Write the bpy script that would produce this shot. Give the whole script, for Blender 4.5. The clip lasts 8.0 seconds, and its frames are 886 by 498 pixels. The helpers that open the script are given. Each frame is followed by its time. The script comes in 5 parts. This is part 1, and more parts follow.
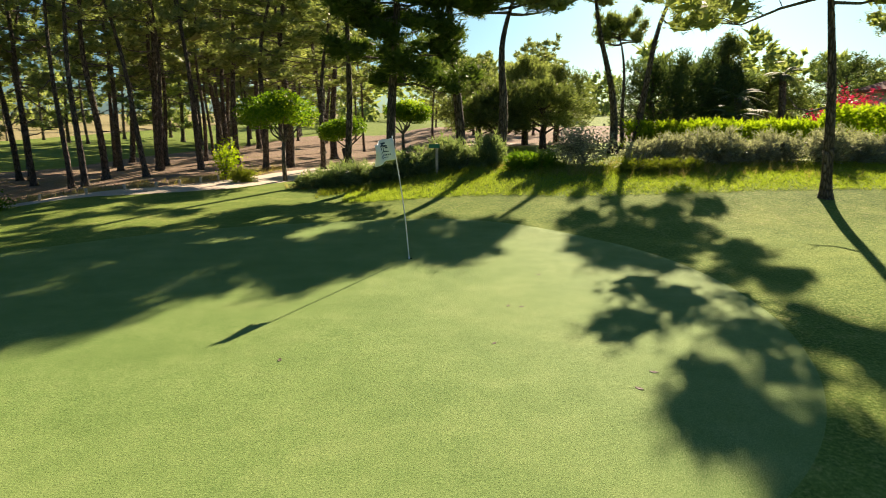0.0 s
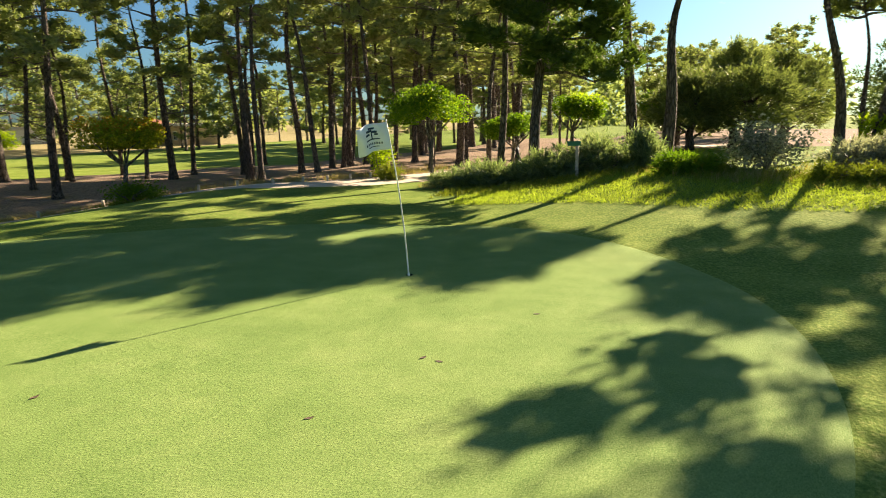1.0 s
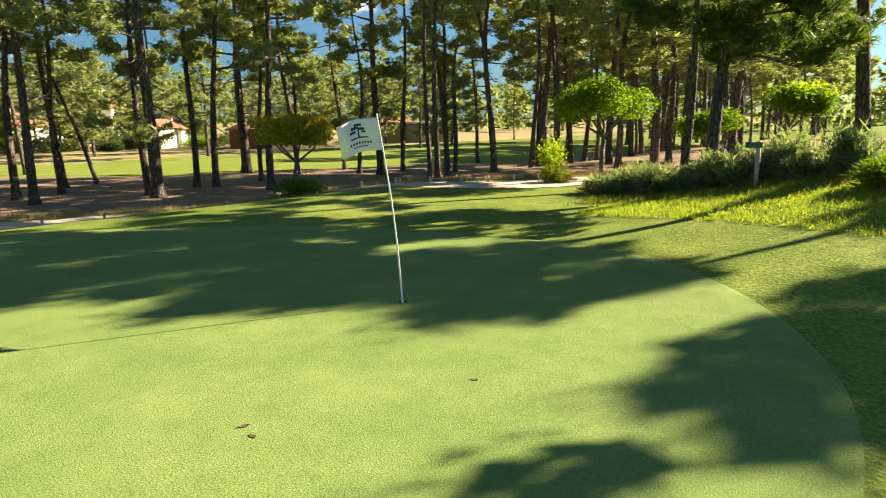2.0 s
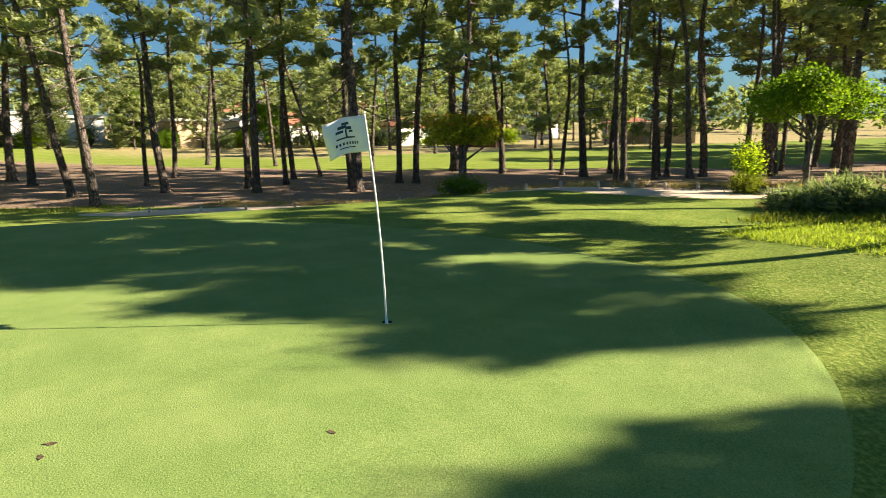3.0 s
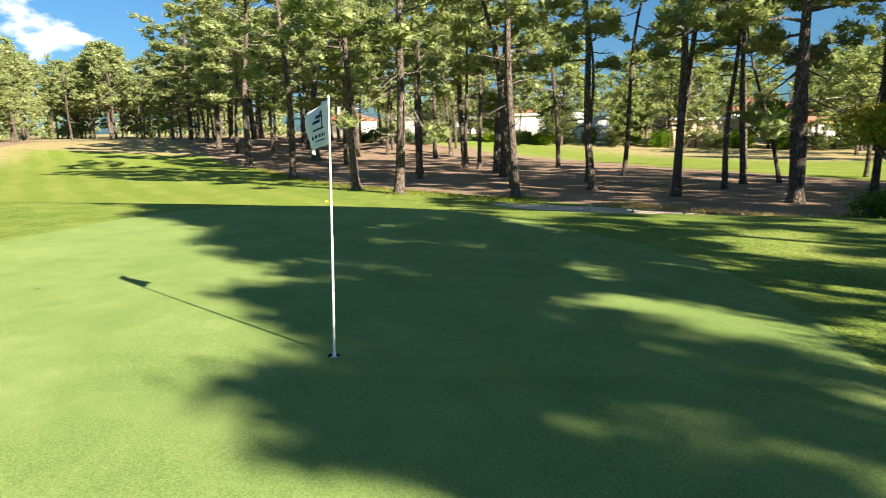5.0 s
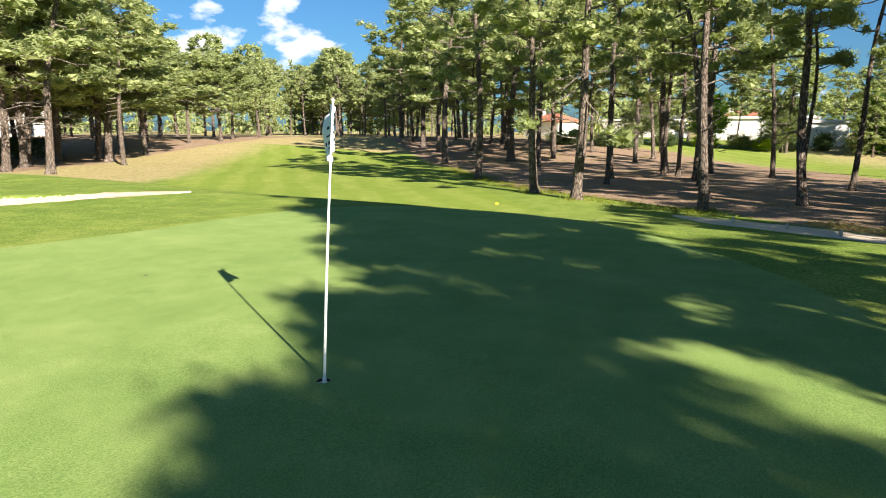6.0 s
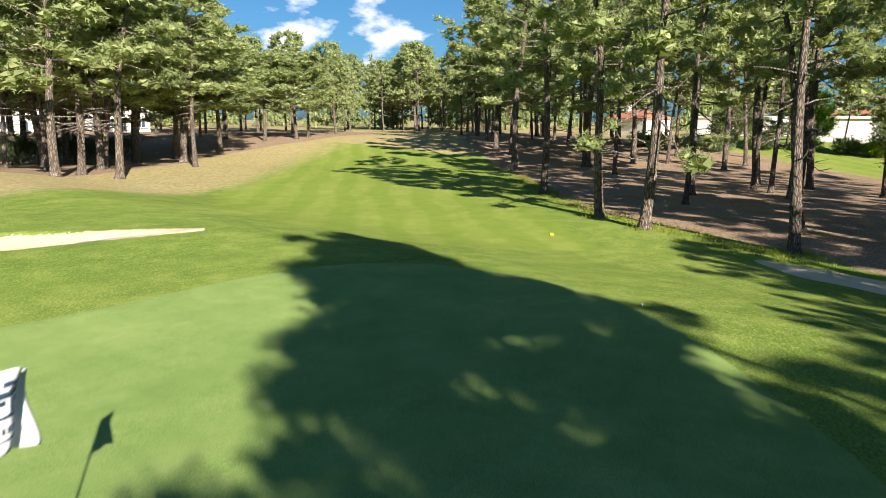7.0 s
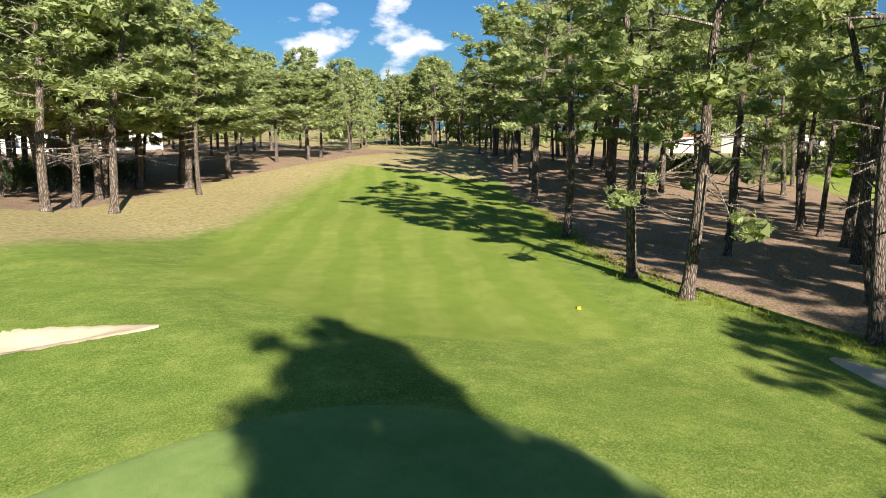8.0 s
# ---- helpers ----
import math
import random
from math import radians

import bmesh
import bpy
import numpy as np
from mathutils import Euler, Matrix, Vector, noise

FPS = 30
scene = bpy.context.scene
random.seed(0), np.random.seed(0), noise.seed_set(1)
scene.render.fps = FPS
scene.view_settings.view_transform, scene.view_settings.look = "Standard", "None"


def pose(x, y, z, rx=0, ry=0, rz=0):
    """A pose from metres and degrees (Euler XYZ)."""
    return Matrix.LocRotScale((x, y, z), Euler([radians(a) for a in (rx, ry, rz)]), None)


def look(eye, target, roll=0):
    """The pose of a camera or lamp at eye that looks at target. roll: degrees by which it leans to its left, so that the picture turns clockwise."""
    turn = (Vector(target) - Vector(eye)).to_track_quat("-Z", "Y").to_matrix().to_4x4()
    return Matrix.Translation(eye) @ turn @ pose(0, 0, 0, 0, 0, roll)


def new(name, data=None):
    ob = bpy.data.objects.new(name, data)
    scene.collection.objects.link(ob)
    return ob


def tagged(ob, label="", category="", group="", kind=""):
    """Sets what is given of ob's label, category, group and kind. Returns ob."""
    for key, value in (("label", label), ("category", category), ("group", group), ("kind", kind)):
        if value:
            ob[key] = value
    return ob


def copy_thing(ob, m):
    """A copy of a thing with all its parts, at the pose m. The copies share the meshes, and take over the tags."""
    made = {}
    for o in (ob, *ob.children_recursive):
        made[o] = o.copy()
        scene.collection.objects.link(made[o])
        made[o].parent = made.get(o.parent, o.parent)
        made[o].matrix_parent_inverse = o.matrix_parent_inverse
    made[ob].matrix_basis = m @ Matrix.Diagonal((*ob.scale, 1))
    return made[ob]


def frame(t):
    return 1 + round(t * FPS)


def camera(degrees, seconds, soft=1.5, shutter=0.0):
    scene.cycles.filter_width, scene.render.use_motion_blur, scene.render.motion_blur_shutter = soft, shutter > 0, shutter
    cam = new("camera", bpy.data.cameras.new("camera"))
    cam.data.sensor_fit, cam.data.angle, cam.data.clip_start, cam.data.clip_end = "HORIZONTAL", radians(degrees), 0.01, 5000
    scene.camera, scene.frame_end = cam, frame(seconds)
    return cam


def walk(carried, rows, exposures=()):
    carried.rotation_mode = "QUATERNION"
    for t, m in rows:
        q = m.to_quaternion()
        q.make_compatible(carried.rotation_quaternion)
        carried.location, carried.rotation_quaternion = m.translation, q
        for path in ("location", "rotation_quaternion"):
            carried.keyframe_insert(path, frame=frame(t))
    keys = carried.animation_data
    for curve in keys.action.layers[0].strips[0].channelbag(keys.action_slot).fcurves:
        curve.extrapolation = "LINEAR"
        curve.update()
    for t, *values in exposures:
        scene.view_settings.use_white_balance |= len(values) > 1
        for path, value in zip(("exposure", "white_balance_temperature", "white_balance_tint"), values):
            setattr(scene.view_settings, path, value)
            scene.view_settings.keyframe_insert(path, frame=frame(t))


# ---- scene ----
cam = camera(68.7, 8.0, soft=0.7, shutter=0.15)
PATH = [
    (0, (-1.245, -0.766, 2.658), (-1.119, 1.186, 2.243), -0.3),
    (0.5, (0.67, 0.712, 2.394), (0.427, 2.656, 1.991), -0.4),
    (1, (2.208, 2.278, 2.248), (1.595, 4.14, 1.854), -0.6),
    (1.5, (3.339, 3.859, 2.199), (2.383, 5.57, 1.804), -0.8),
    (2.8, (4.872, 7.584, 2.129), (3.225, 8.654, 1.747), -0.6),
    (3, (5.007, 8.123, 2.121), (3.286, 9.068, 1.739), -0.6),
    (3.5, (5.02, 9.633, 2.034), (3.149, 10.229, 1.657), -0.8),
    (4, (4.848, 10.985, 1.992), (2.898, 11.223, 1.618), -0.8),
    (4.5, (4.424, 12.171, 1.987), (2.463, 12.026, 1.618), -0.8),
    (5, (3.798, 13.137, 1.951), (1.902, 12.614, 1.588), -0.8),
    (6.5, (1.137, 14.43, 2.103), (-0.398, 13.202, 1.732), 0.51),
    (7, (-0.748, 13.824, 3.295), (-2.231, 12.541, 2.907), 0.43),
    (7.5, (-2.35, 12.7, 4.2), (-3.803, 11.378, 3.827), 0.49),
    (8, (-3.97, 11.436, 4.894), (-5.419, 10.106, 4.531), 0.49),
]
walk(cam, [(t, look(eye, target, roll)) for t, eye, target, roll in PATH],
     exposures=[(0, 1.42, 7100, 17), (1.5, 1.95, 7400, 18), (3.5, 1.80, 6700, 16), (5, 1.88, 6450, 16), (6.5, 1.64, 6200, 15), (8, 1.42, 6150, 14)])

# ---- light ----
SUN_AZ, SUN_EL = radians(25.3), radians(25.9)
SUN_DIR = Vector((math.sin(SUN_AZ) * math.cos(SUN_EL), math.cos(SUN_AZ) * math.cos(SUN_EL), math.sin(SUN_EL)))


def build_sky():
    world = bpy.data.worlds.new("sky")
    scene.world = world
    world.use_nodes = True
    nt = world.node_tree
    nt.nodes.clear()
    out = nt.nodes.new("ShaderNodeOutputWorld")
    bg = nt.nodes.new("ShaderNodeBackground")
    sky = nt.nodes.new("ShaderNodeTexSky")
    sky.sky_type = "NISHITA"
    sky.sun_disc = False
    sky.sun_elevation, sky.sun_rotation = SUN_EL, SUN_AZ
    sky.altitude, sky.air_density, sky.dust_density, sky.ozone_density = 50, 1.0, 1.2, 4.0
    bg.inputs["Strength"].default_value = 0.05
    # scattered fair-weather cumulus
    tc = nt.nodes.new("ShaderNodeTexCoord")
    puff = nt.nodes.new("ShaderNodeMapping")
    puff.inputs["Scale"].default_value = (1.0, 1.0, 2.1)
    puff.inputs["Location"].default_value = (0.31, 0.12, 0.0)
    nt.links.new(tc.outputs["Generated"], puff.inputs[0])
    noise_tex = nt.nodes.new("ShaderNodeTexNoise")
    noise_tex.inputs["Scale"].default_value = 11.0
    noise_tex.inputs["Detail"].default_value = 7
    noise_tex.inputs["Roughness"].default_value = 0.55
    nt.links.new(puff.outputs[0], noise_tex.inputs["Vector"])
    ramp = nt.nodes.new("ShaderNodeValToRGB")
    ramp.color_ramp.elements[0].position, ramp.color_ramp.elements[1].position = 0.66, 0.78
    # low cumulus over the far end of the fairway
    lift = None
    for centre, size, gain in (((-0.599, -0.791, 0.118), 0.085, 0.27), ((-0.693, -0.712, 0.105), 0.080, 0.27), ((-0.672, -0.722, 0.165), 0.055, 0.24), ((-0.80, -0.58, 0.125), 0.06, 0.22), ((-0.36, -0.92, 0.17), 0.08, 0.25)):
        bank = nt.nodes.new("ShaderNodeVectorMath")
        bank.operation = "DISTANCE"
        bank.inputs[1].default_value = centre
        nt.links.new(tc.outputs["Generated"], bank.inputs[0])
        near = nt.nodes.new("ShaderNodeMapRange")
        near.inputs["From Min"].default_value, near.inputs["From Max"].default_value = 0.0, size
        near.inputs["To Min"].default_value, near.inputs["To Max"].default_value = gain, 0.0
        nt.links.new(bank.outputs["Value"], near.inputs["Value"])
        if lift is None:
            lift = near.outputs[0]
        else:
            most = nt.nodes.new("ShaderNodeMath")
            most.operation = "MAXIMUM"
            nt.links.new(lift, most.inputs[0])
            nt.links.new(near.outputs[0], most.inputs[1])
            lift = most.outputs[0]
    total = nt.nodes.new("ShaderNodeMath")
    total.operation = "ADD"
    nt.links.new(noise_tex.outputs["Fac"], total.inputs[0])
    nt.links.new(lift, total.inputs[1])
    nt.links.new(total.outputs[0], ramp.inputs[0])
    mix = nt.nodes.new("ShaderNodeMix")
    mix.data_type = "RGBA"
    mix.inputs["B"].default_value = (8.2, 8.4, 8.8, 1)
    nt.links.new(ramp.outputs["Color"], mix.inputs["Factor"])
    deep = nt.nodes.new("ShaderNodeMix")
    deep.data_type, deep.blend_type = "RGBA", "MULTIPLY"
    deep.inputs["Factor"].default_value = 1.0
    deep.inputs["B"].default_value = (0.35, 0.60, 0.72, 1)
    nt.links.new(sky.outputs[0], deep.inputs["A"])
    nt.links.new(deep.outputs["Result"], mix.inputs["A"])
    nt.links.new(mix.outputs["Result"], bg.inputs["Color"])
    nt.links.new(bg.outputs[0], out.inputs["Surface"])


build_sky()
sun = new("sun", bpy.data.lights.new("sun", "SUN"))
sun.data.energy, sun.data.angle, sun.data.color = 5.0, radians(0.6), (1.0, 0.89, 0.71)
sun.matrix_world = look(SUN_DIR * 60, (0, 0, 0))


# ---- materials ----
def material(name):
    mat = bpy.data.materials.new(name)
    mat.use_nodes = True
    nt = mat.node_tree
    return mat, nt, nt.nodes["Principled BSDF"]


def add(nt, kind, **values):
    node = nt.nodes.new(kind)
    for key, value in values.items():
        node.inputs[key.replace("_", " ")].default_value = value
    return node


def ramp_of(nt, source, stops):
    ramp = nt.nodes.new("ShaderNodeValToRGB")
    while len(ramp.color_ramp.elements) < len(stops):
        ramp.color_ramp.elements.new(0.5)
    for el, (pos, col) in zip(ramp.color_ramp.elements, stops):
        el.position, el.color = pos, (*col, 1)
    nt.links.new(source, ramp.inputs[0])
    return ramp.outputs["Color"]


def blend(nt, fac, a, b, mode="MIX"):
    mix = nt.nodes.new("ShaderNodeMix")
    mix.data_type, mix.blend_type = "RGBA", mode
    for sock, value in (("Factor", fac), ("A", a), ("B", b)):
        if hasattr(value, "is_linked"):
            nt.links.new(value, mix.inputs[sock])
        elif isinstance(value, tuple):
            mix.inputs[sock].default_value = (*value, 1)
        else:
            mix.inputs[sock].default_value = value
    return mix.outputs["Result"]


def coords(nt, scale=(1, 1, 1), rot=0.0, space="Object"):
    tc = nt.nodes.new("ShaderNodeTexCoord")
    mp = nt.nodes.new("ShaderNodeMapping")
    mp.inputs["Scale"].default_value = scale
    mp.inputs["Rotation"].default_value = (0, 0, rot)
    nt.links.new(tc.outputs[space], mp.inputs[0])
    return mp.outputs[0]


def noise_of(nt, vec, scale, detail=4.0, rough=0.55):
    node = add(nt, "ShaderNodeTexNoise", Scale=scale, Detail=detail, Roughness=rough)
    nt.links.new(vec, node.inputs["Vector"])
    return node.outputs["Fac"]


def bump(nt, bsdf, height, strength, distance):
    b = add(nt, "ShaderNodeBump", Strength=strength, Distance=distance)
    nt.links.new(height, b.inputs["Height"])
    nt.links.new(b.outputs[0], bsdf.inputs["Normal"])
    return b


def grass_layers(nt, vec, dark, mid, light, fine=55.0):
    """Turf colour at three scales: broad patches, tufts and blades."""
    broad = noise_of(nt, vec, 0.22, 3)
    tuft = noise_of(nt, vec, 2.6, 5, 0.6)
    blade = noise_of(nt, vec, fine, 3, 0.7)
    a = ramp_of(nt, broad, [(0.32, dark), (0.52, mid), (0.72, light)])
    b = ramp_of(nt, tuft, [(0.3, dark), (0.55, mid), (0.75, light)])
    c = ramp_of(nt, blade, [(0.3, tuple(v * 0.40 for v in dark)), (0.5, mid), (0.72, tuple(v * 1.45 for v in light))])
    mottle = noise_of(nt, vec, 0.9, 7, 0.7)
    d = ramp_of(nt, mottle, [(0.34, tuple(v * 0.75 for v in dark)), (0.5, mid), (0.66, tuple(v * 1.15 for v in light))])
    return blend(nt, 0.42, blend(nt, 0.4, blend(nt, 0.5, a, b), d), c), blade, tuft


def green_material():
    mat, nt, bsdf = material("putting_green_turf")
    vec = coords(nt)
    col, blade, tuft = grass_layers(nt, vec, (0.090, 0.184, 0.040), (0.170, 0.260, 0.072), (0.278, 0.330, 0.120), 70.0)
    nt.links.new(col, bsdf.inputs["Base Color"])
    bsdf.inputs["Roughness"].default_value = 0.75
    bsdf.inputs["Specular IOR Level"].default_value = 0.03
    bsdf.inputs["Sheen Weight"].default_value = 0.05
    bsdf.inputs["Sheen Tint"].default_value = (0.7, 0.85, 0.3, 1)
    bump(nt, bsdf, blade, 0.6, 0.012)
    return mat


def ground_material():
    """Rough grass, fairway, dry grass and pine-needle floor, by the zones in the sheet's attribute."""
    mat, nt, bsdf = material("course_ground")
    vec = coords(nt)
    att = nt.nodes.new("ShaderNodeAttribute")
    att.attribute_name = "zone"
    sep = nt.nodes.new("ShaderNodeSeparateColor")
    nt.links.new(att.outputs["Color"], sep.inputs[0])
    rough_col, blade, tuft = grass_layers(nt, vec, (0.060, 0.120, 0.020), (0.148, 0.222, 0.040), (0.330, 0.365, 0.095), 22.0)
    straw = ramp_of(nt, noise_of(nt, vec, 5.5, 8, 0.75), [(0.52, (0, 0, 0)), (0.66, (0.45, 0.45, 0.45))])
    spots = ramp_of(nt, noise_of(nt, vec, 0.16, 4, 0.6), [(0.42, (0, 0, 0)), (0.57, (1, 1, 1))])
    rough_col = blend(nt, blend(nt, 1.0, straw, spots, "MULTIPLY"), rough_col, (0.40, 0.36, 0.14))
    fair_col, fblade, ftuft = grass_layers(nt, vec, (0.140, 0.205, 0.032), (0.200, 0.262, 0.050), (0.300, 0.335, 0.090), 40.0)
    stripe = add(nt, "ShaderNodeTexWave", Scale=0.13, Distortion=3.5, Detail=3.0)
    nt.links.new(coords(nt, rot=radians(42.5)), stripe.inputs["Vector"])
    fair_col = blend(nt, ramp_of(nt, stripe.outputs["Fac"], [(0.35, (0, 0, 0)), (0.65, (0.34, 0.34, 0.34))]), fair_col, (0.120, 0.200, 0.022))
    dry_col = ramp_of(nt, noise_of(nt, vec, 3.5, 6, 0.65), [(0.3, (0.19, 0.175, 0.065)), (0.5, (0.335, 0.285, 0.135)), (0.7, (0.46, 0.385, 0.215))])
    litter = noise_of(nt, vec, 9.0, 7, 0.7)
    floor_col = ramp_of(nt, litter, [(0.28, (0.085, 0.058, 0.040)), (0.46, (0.235, 0.168, 0.118)), (0.60, (0.37, 0.270, 0.195)), (0.76, (0.56, 0.435, 0.320))])
    patch = noise_of(nt, vec, 0.45, 5, 0.6)
    floor_col = blend(nt, ramp_of(nt, patch, [(0.52, (0, 0, 0)), (0.68, (0.6, 0.6, 0.6))]), floor_col, (0.17, 0.15, 0.06))

    def ragged(channel, lo=0.42, hi=0.58):
        fray = nt.nodes.new("ShaderNodeMath")
        fray.operation = "MULTIPLY_ADD"
        nt.links.new(noise_of(nt, vec, 1.1, 6, 0.65), fray.inputs[0])
        fray.inputs[1].default_value = 0.7
        low = nt.nodes.new("ShaderNodeMath")
        low.operation = "SUBTRACT"
        nt.links.new(sep.outputs[channel], low.inputs[0])
        low.inputs[1].default_value = 0.35
        nt.links.new(low.outputs[0], fray.inputs[2])
        return ramp_of(nt, fray.outputs[0], [(lo, (0, 0, 0)), (hi, (1, 1, 1))])

    col = blend(nt, ragged("Green"), rough_col, fair_col)
    col = blend(nt, ragged("Blue", 0.35, 0.75), col, dry_col)
    col = blend(nt, ragged("Red", 0.40, 0.60), col, floor_col)
    nt.links.new(col, bsdf.inputs["Base Color"])
    bsdf.inputs["Roughness"].default_value = 0.9
    bsdf.inputs["Specular IOR Level"].default_value = 0.03
    h = nt.nodes.new("ShaderNodeMath")
    h.operation = "ADD"
    nt.links.new(blade, h.inputs[0])
    nt.links.new(tuft, h.inputs[1])
    bump(nt, bsdf, h.outputs[0], 0.55, 0.04)
    return mat


def sand_material(name, dark, light):
    mat, nt, bsdf = material(name)
    vec = coords(nt)
    a = ramp_of(nt, noise_of(nt, vec, 1.4, 6, 0.65), [(0.3, dark), (0.7, light)])
    b = ramp_of(nt, noise_of(nt, vec, 60.0, 2), [(0.3, tuple(v * 0.75 for v in dark)), (0.7, light)])
    nt.links.new(blend(nt, 0.4, a, b), bsdf.inputs["Base Color"])
    bsdf.inputs["Roughness"].default_value = 0.95
    bump(nt, bsdf, noise_of(nt, vec, 8.0, 6, 0.7), 0.5, 0.05)
    return mat


def bark_material(name, dark, mid, light):
    mat, nt, bsdf = material(name)
    vec = coords(nt, (7, 7, 1.3))
    plates = add(nt, "ShaderNodeTexVoronoi", Scale=2.2)
    plates.feature = "DISTANCE_TO_EDGE"
    nt.links.new(vec, plates.inputs["Vector"])
    fur = ramp_of(nt, plates.outputs["Distance"], [(0.02, (0, 0, 0)), (0.22, (1, 1, 1))])
    tone = ramp_of(nt, noise_of(nt, coords(nt, (3, 3, 0.8)), 2.0, 6, 0.7), [(0.3, dark), (0.5, mid), (0.72, light)])
    nt.links.new(blend(nt, fur, tuple(v * 0.6 for v in dark), tone), bsdf.inputs["Base Color"])
    bsdf.inputs["Roughness"].default_value = 0.92
    bsdf.inputs["Specular IOR Level"].default_value = 0.2
    bump(nt, bsdf, fur, 0.9, 0.05)
    return mat


def leaf_material(name, dark, mid, light, glow=0.35, rough=0.5):
    """Foliage with a tone of its own for each leaf, lit through from behind."""
    mat, nt, bsdf = material(name)
    geo = nt.nodes.new("ShaderNodeNewGeometry")
    col = ramp_of(nt, geo.outputs["Random Per Island"], [(0.0, dark), (0.5, mid), (1.0, light)])
    broad = noise_of(nt, coords(nt), 0.7, 3)
    col = blend(nt, ramp_of(nt, broad, [(0.35, (0.0, 0.0, 0.0)), (0.7, (0.7, 0.7, 0.7))]), col, mid)
    nt.links.new(col, bsdf.inputs["Base Color"])
    bsdf.inputs["Roughness"].default_value = rough
    bsdf.inputs["Specular IOR Level"].default_value = 0.12
    trans = nt.nodes.new("ShaderNodeBsdfTranslucent")
    nt.links.new(blend(nt, 1.0, col, (1.2, 1.25, 0.6), "MULTIPLY"), trans.inputs["Color"])
    mixer = nt.nodes.new("ShaderNodeMixShader")
    mixer.inputs[0].default_value = glow
    nt.links.new(bsdf.outputs[0], mixer.inputs[1])
    nt.links.new(trans.outputs[0], mixer.inputs[2])
    nt.links.new(mixer.outputs[0], nt.nodes["Material Output"].inputs["Surface"])
    return mat


def plain_material(name, colour, rough=0.6, vary=0.12, scale=6.0, metal=0.0):
    mat, nt, bsdf = material(name)
    tone = noise_of(nt, coords(nt), scale, 5, 0.6)
    col = ramp_of(nt, tone, [(0.3, tuple(v * (1 - vary) for v in colour)), (0.7, tuple(min(1, v * (1 + vary)) for v in colour))])
    nt.links.new(col, bsdf.inputs["Base Color"])
    bsdf.inputs["Roughness"].default_value = rough
    bsdf.inputs["Metallic"].default_value = metal
    return mat


GREEN = green_material()
GROUND = ground_material()
PATH_SAND = sand_material("path_sand", (0.48, 0.385, 0.28), (0.68, 0.57, 0.43))
BUNKER_SAND = sand_material("bunker_sand", (0.38, 0.30, 0.20), (0.56, 0.46, 0.33))
BARK = bark_material("pine_bark", (0.095, 0.075, 0.060), (0.190, 0.154, 0.124), (0.320, 0.272, 0.226))
TWIG = bark_material("dry_twig", (0.14, 0.12, 0.10), (0.28, 0.24, 0.20), (0.44, 0.39, 0.34))
NEEDLE = leaf_material("pine_needles", (0.130, 0.168, 0.072), (0.265, 0.315, 0.135), (0.450, 0.485, 0.240), 0.45)
STONE_NEEDLE = leaf_material("stone_pine_needles", (0.048, 0.085, 0.020), (0.082, 0.135, 0.030), (0.135, 0.190, 0.048), 0.42)


# ---- meshes ----
def mesh_object(name, verts, faces, mat, parent=None, label="", smooth=False):
    me = bpy.data.meshes.new(name)
    me.from_pydata([tuple(v) for v in verts], [], [tuple(f) for f in faces])
    me.materials.append(mat)
    if smooth:
        me.shade_smooth()
    ob = new(name, me)
    ob.parent = parent
    if label:
        tagged(ob, label)
    return ob


def part(name, bm, mat, parent, label="", smooth=False):
    me = bpy.data.meshes.new(name)
    bmesh.ops.recalc_face_normals(bm, faces=bm.faces)
    bm.to_mesh(me)
    bm.free()
    me.materials.append(mat)
    if smooth:
        me.shade_smooth()
    ob = new(name, me)
    ob.parent = parent
    if label:
        tagged(ob, label)
    return ob


class Soup:
    """Vertices and faces that grow into one mesh."""

    def __init__(self):
        self.verts, self.faces = [], []

    def tube(self, points, radii, sides=7, cap=True):
        points = [Vector(p) for p in points]
        first = len(self.verts)
        for i, p in enumerate(points):
            way = (points[min(i + 1, len(points) - 1)] - points[max(i - 1, 0)]).normalized()
            side = way.orthogonal().normalized()
            ref = Vector((1, 0, 0)) if abs(way.x) < 0.9 else Vector((0, 1, 0))
            side = (ref - way * ref.dot(way)).normalized()
            up = way.cross(side)
            for k in range(sides):
                a = 2 * math.pi * k / sides
                self.verts.append(p + (side * math.cos(a) + up * math.sin(a)) * radii[i])
        for i in range(len(points) - 1):
            for k in range(sides):
                a, b = first + i * sides + k, first + i * sides + (k + 1) % sides
                self.faces.append((a, b, b + sides, a + sides))
        if cap:
            self.faces.append(tuple(first + k for k in reversed(range(sides))))
            last = first + (len(points) - 1) * sides
            self.faces.append(tuple(last + k for k in range(sides)))

    def arrays(self, verts, faces):
        first = len(self.verts)
        self.verts.extend(Vector(v) for v in verts)
        self.faces.extend(tuple(first + i for i in f) for f in faces)

    def make(self, name, mat, parent=None, label="", smooth=False):
        return mesh_object(name, self.verts, self.faces, mat, parent, label, smooth)


def shards(name, tri, mat, parent=None, label="", quads=False):
    """A mesh of loose leaves: tri is an array (n, 3 or 4, 3)."""
    n, k, _ = tri.shape
    me = bpy.data.meshes.new(name)
    me.vertices.add(n * k)
    me.vertices.foreach_set("co", tri.astype(np.float32).ravel())
    me.loops.add(n * k)
    me.loops.foreach_set("vertex_index", np.arange(n * k, dtype=np.int32))
    me.polygons.add(n)
    me.polygons.foreach_set("loop_start", np.arange(0, n * k, k, dtype=np.int32))
    me.update(calc_edges=True)
    me.materials.append(mat)
    ob = new(name, me)
    ob.parent = parent
    if label:
        tagged(ob, label)
    return ob


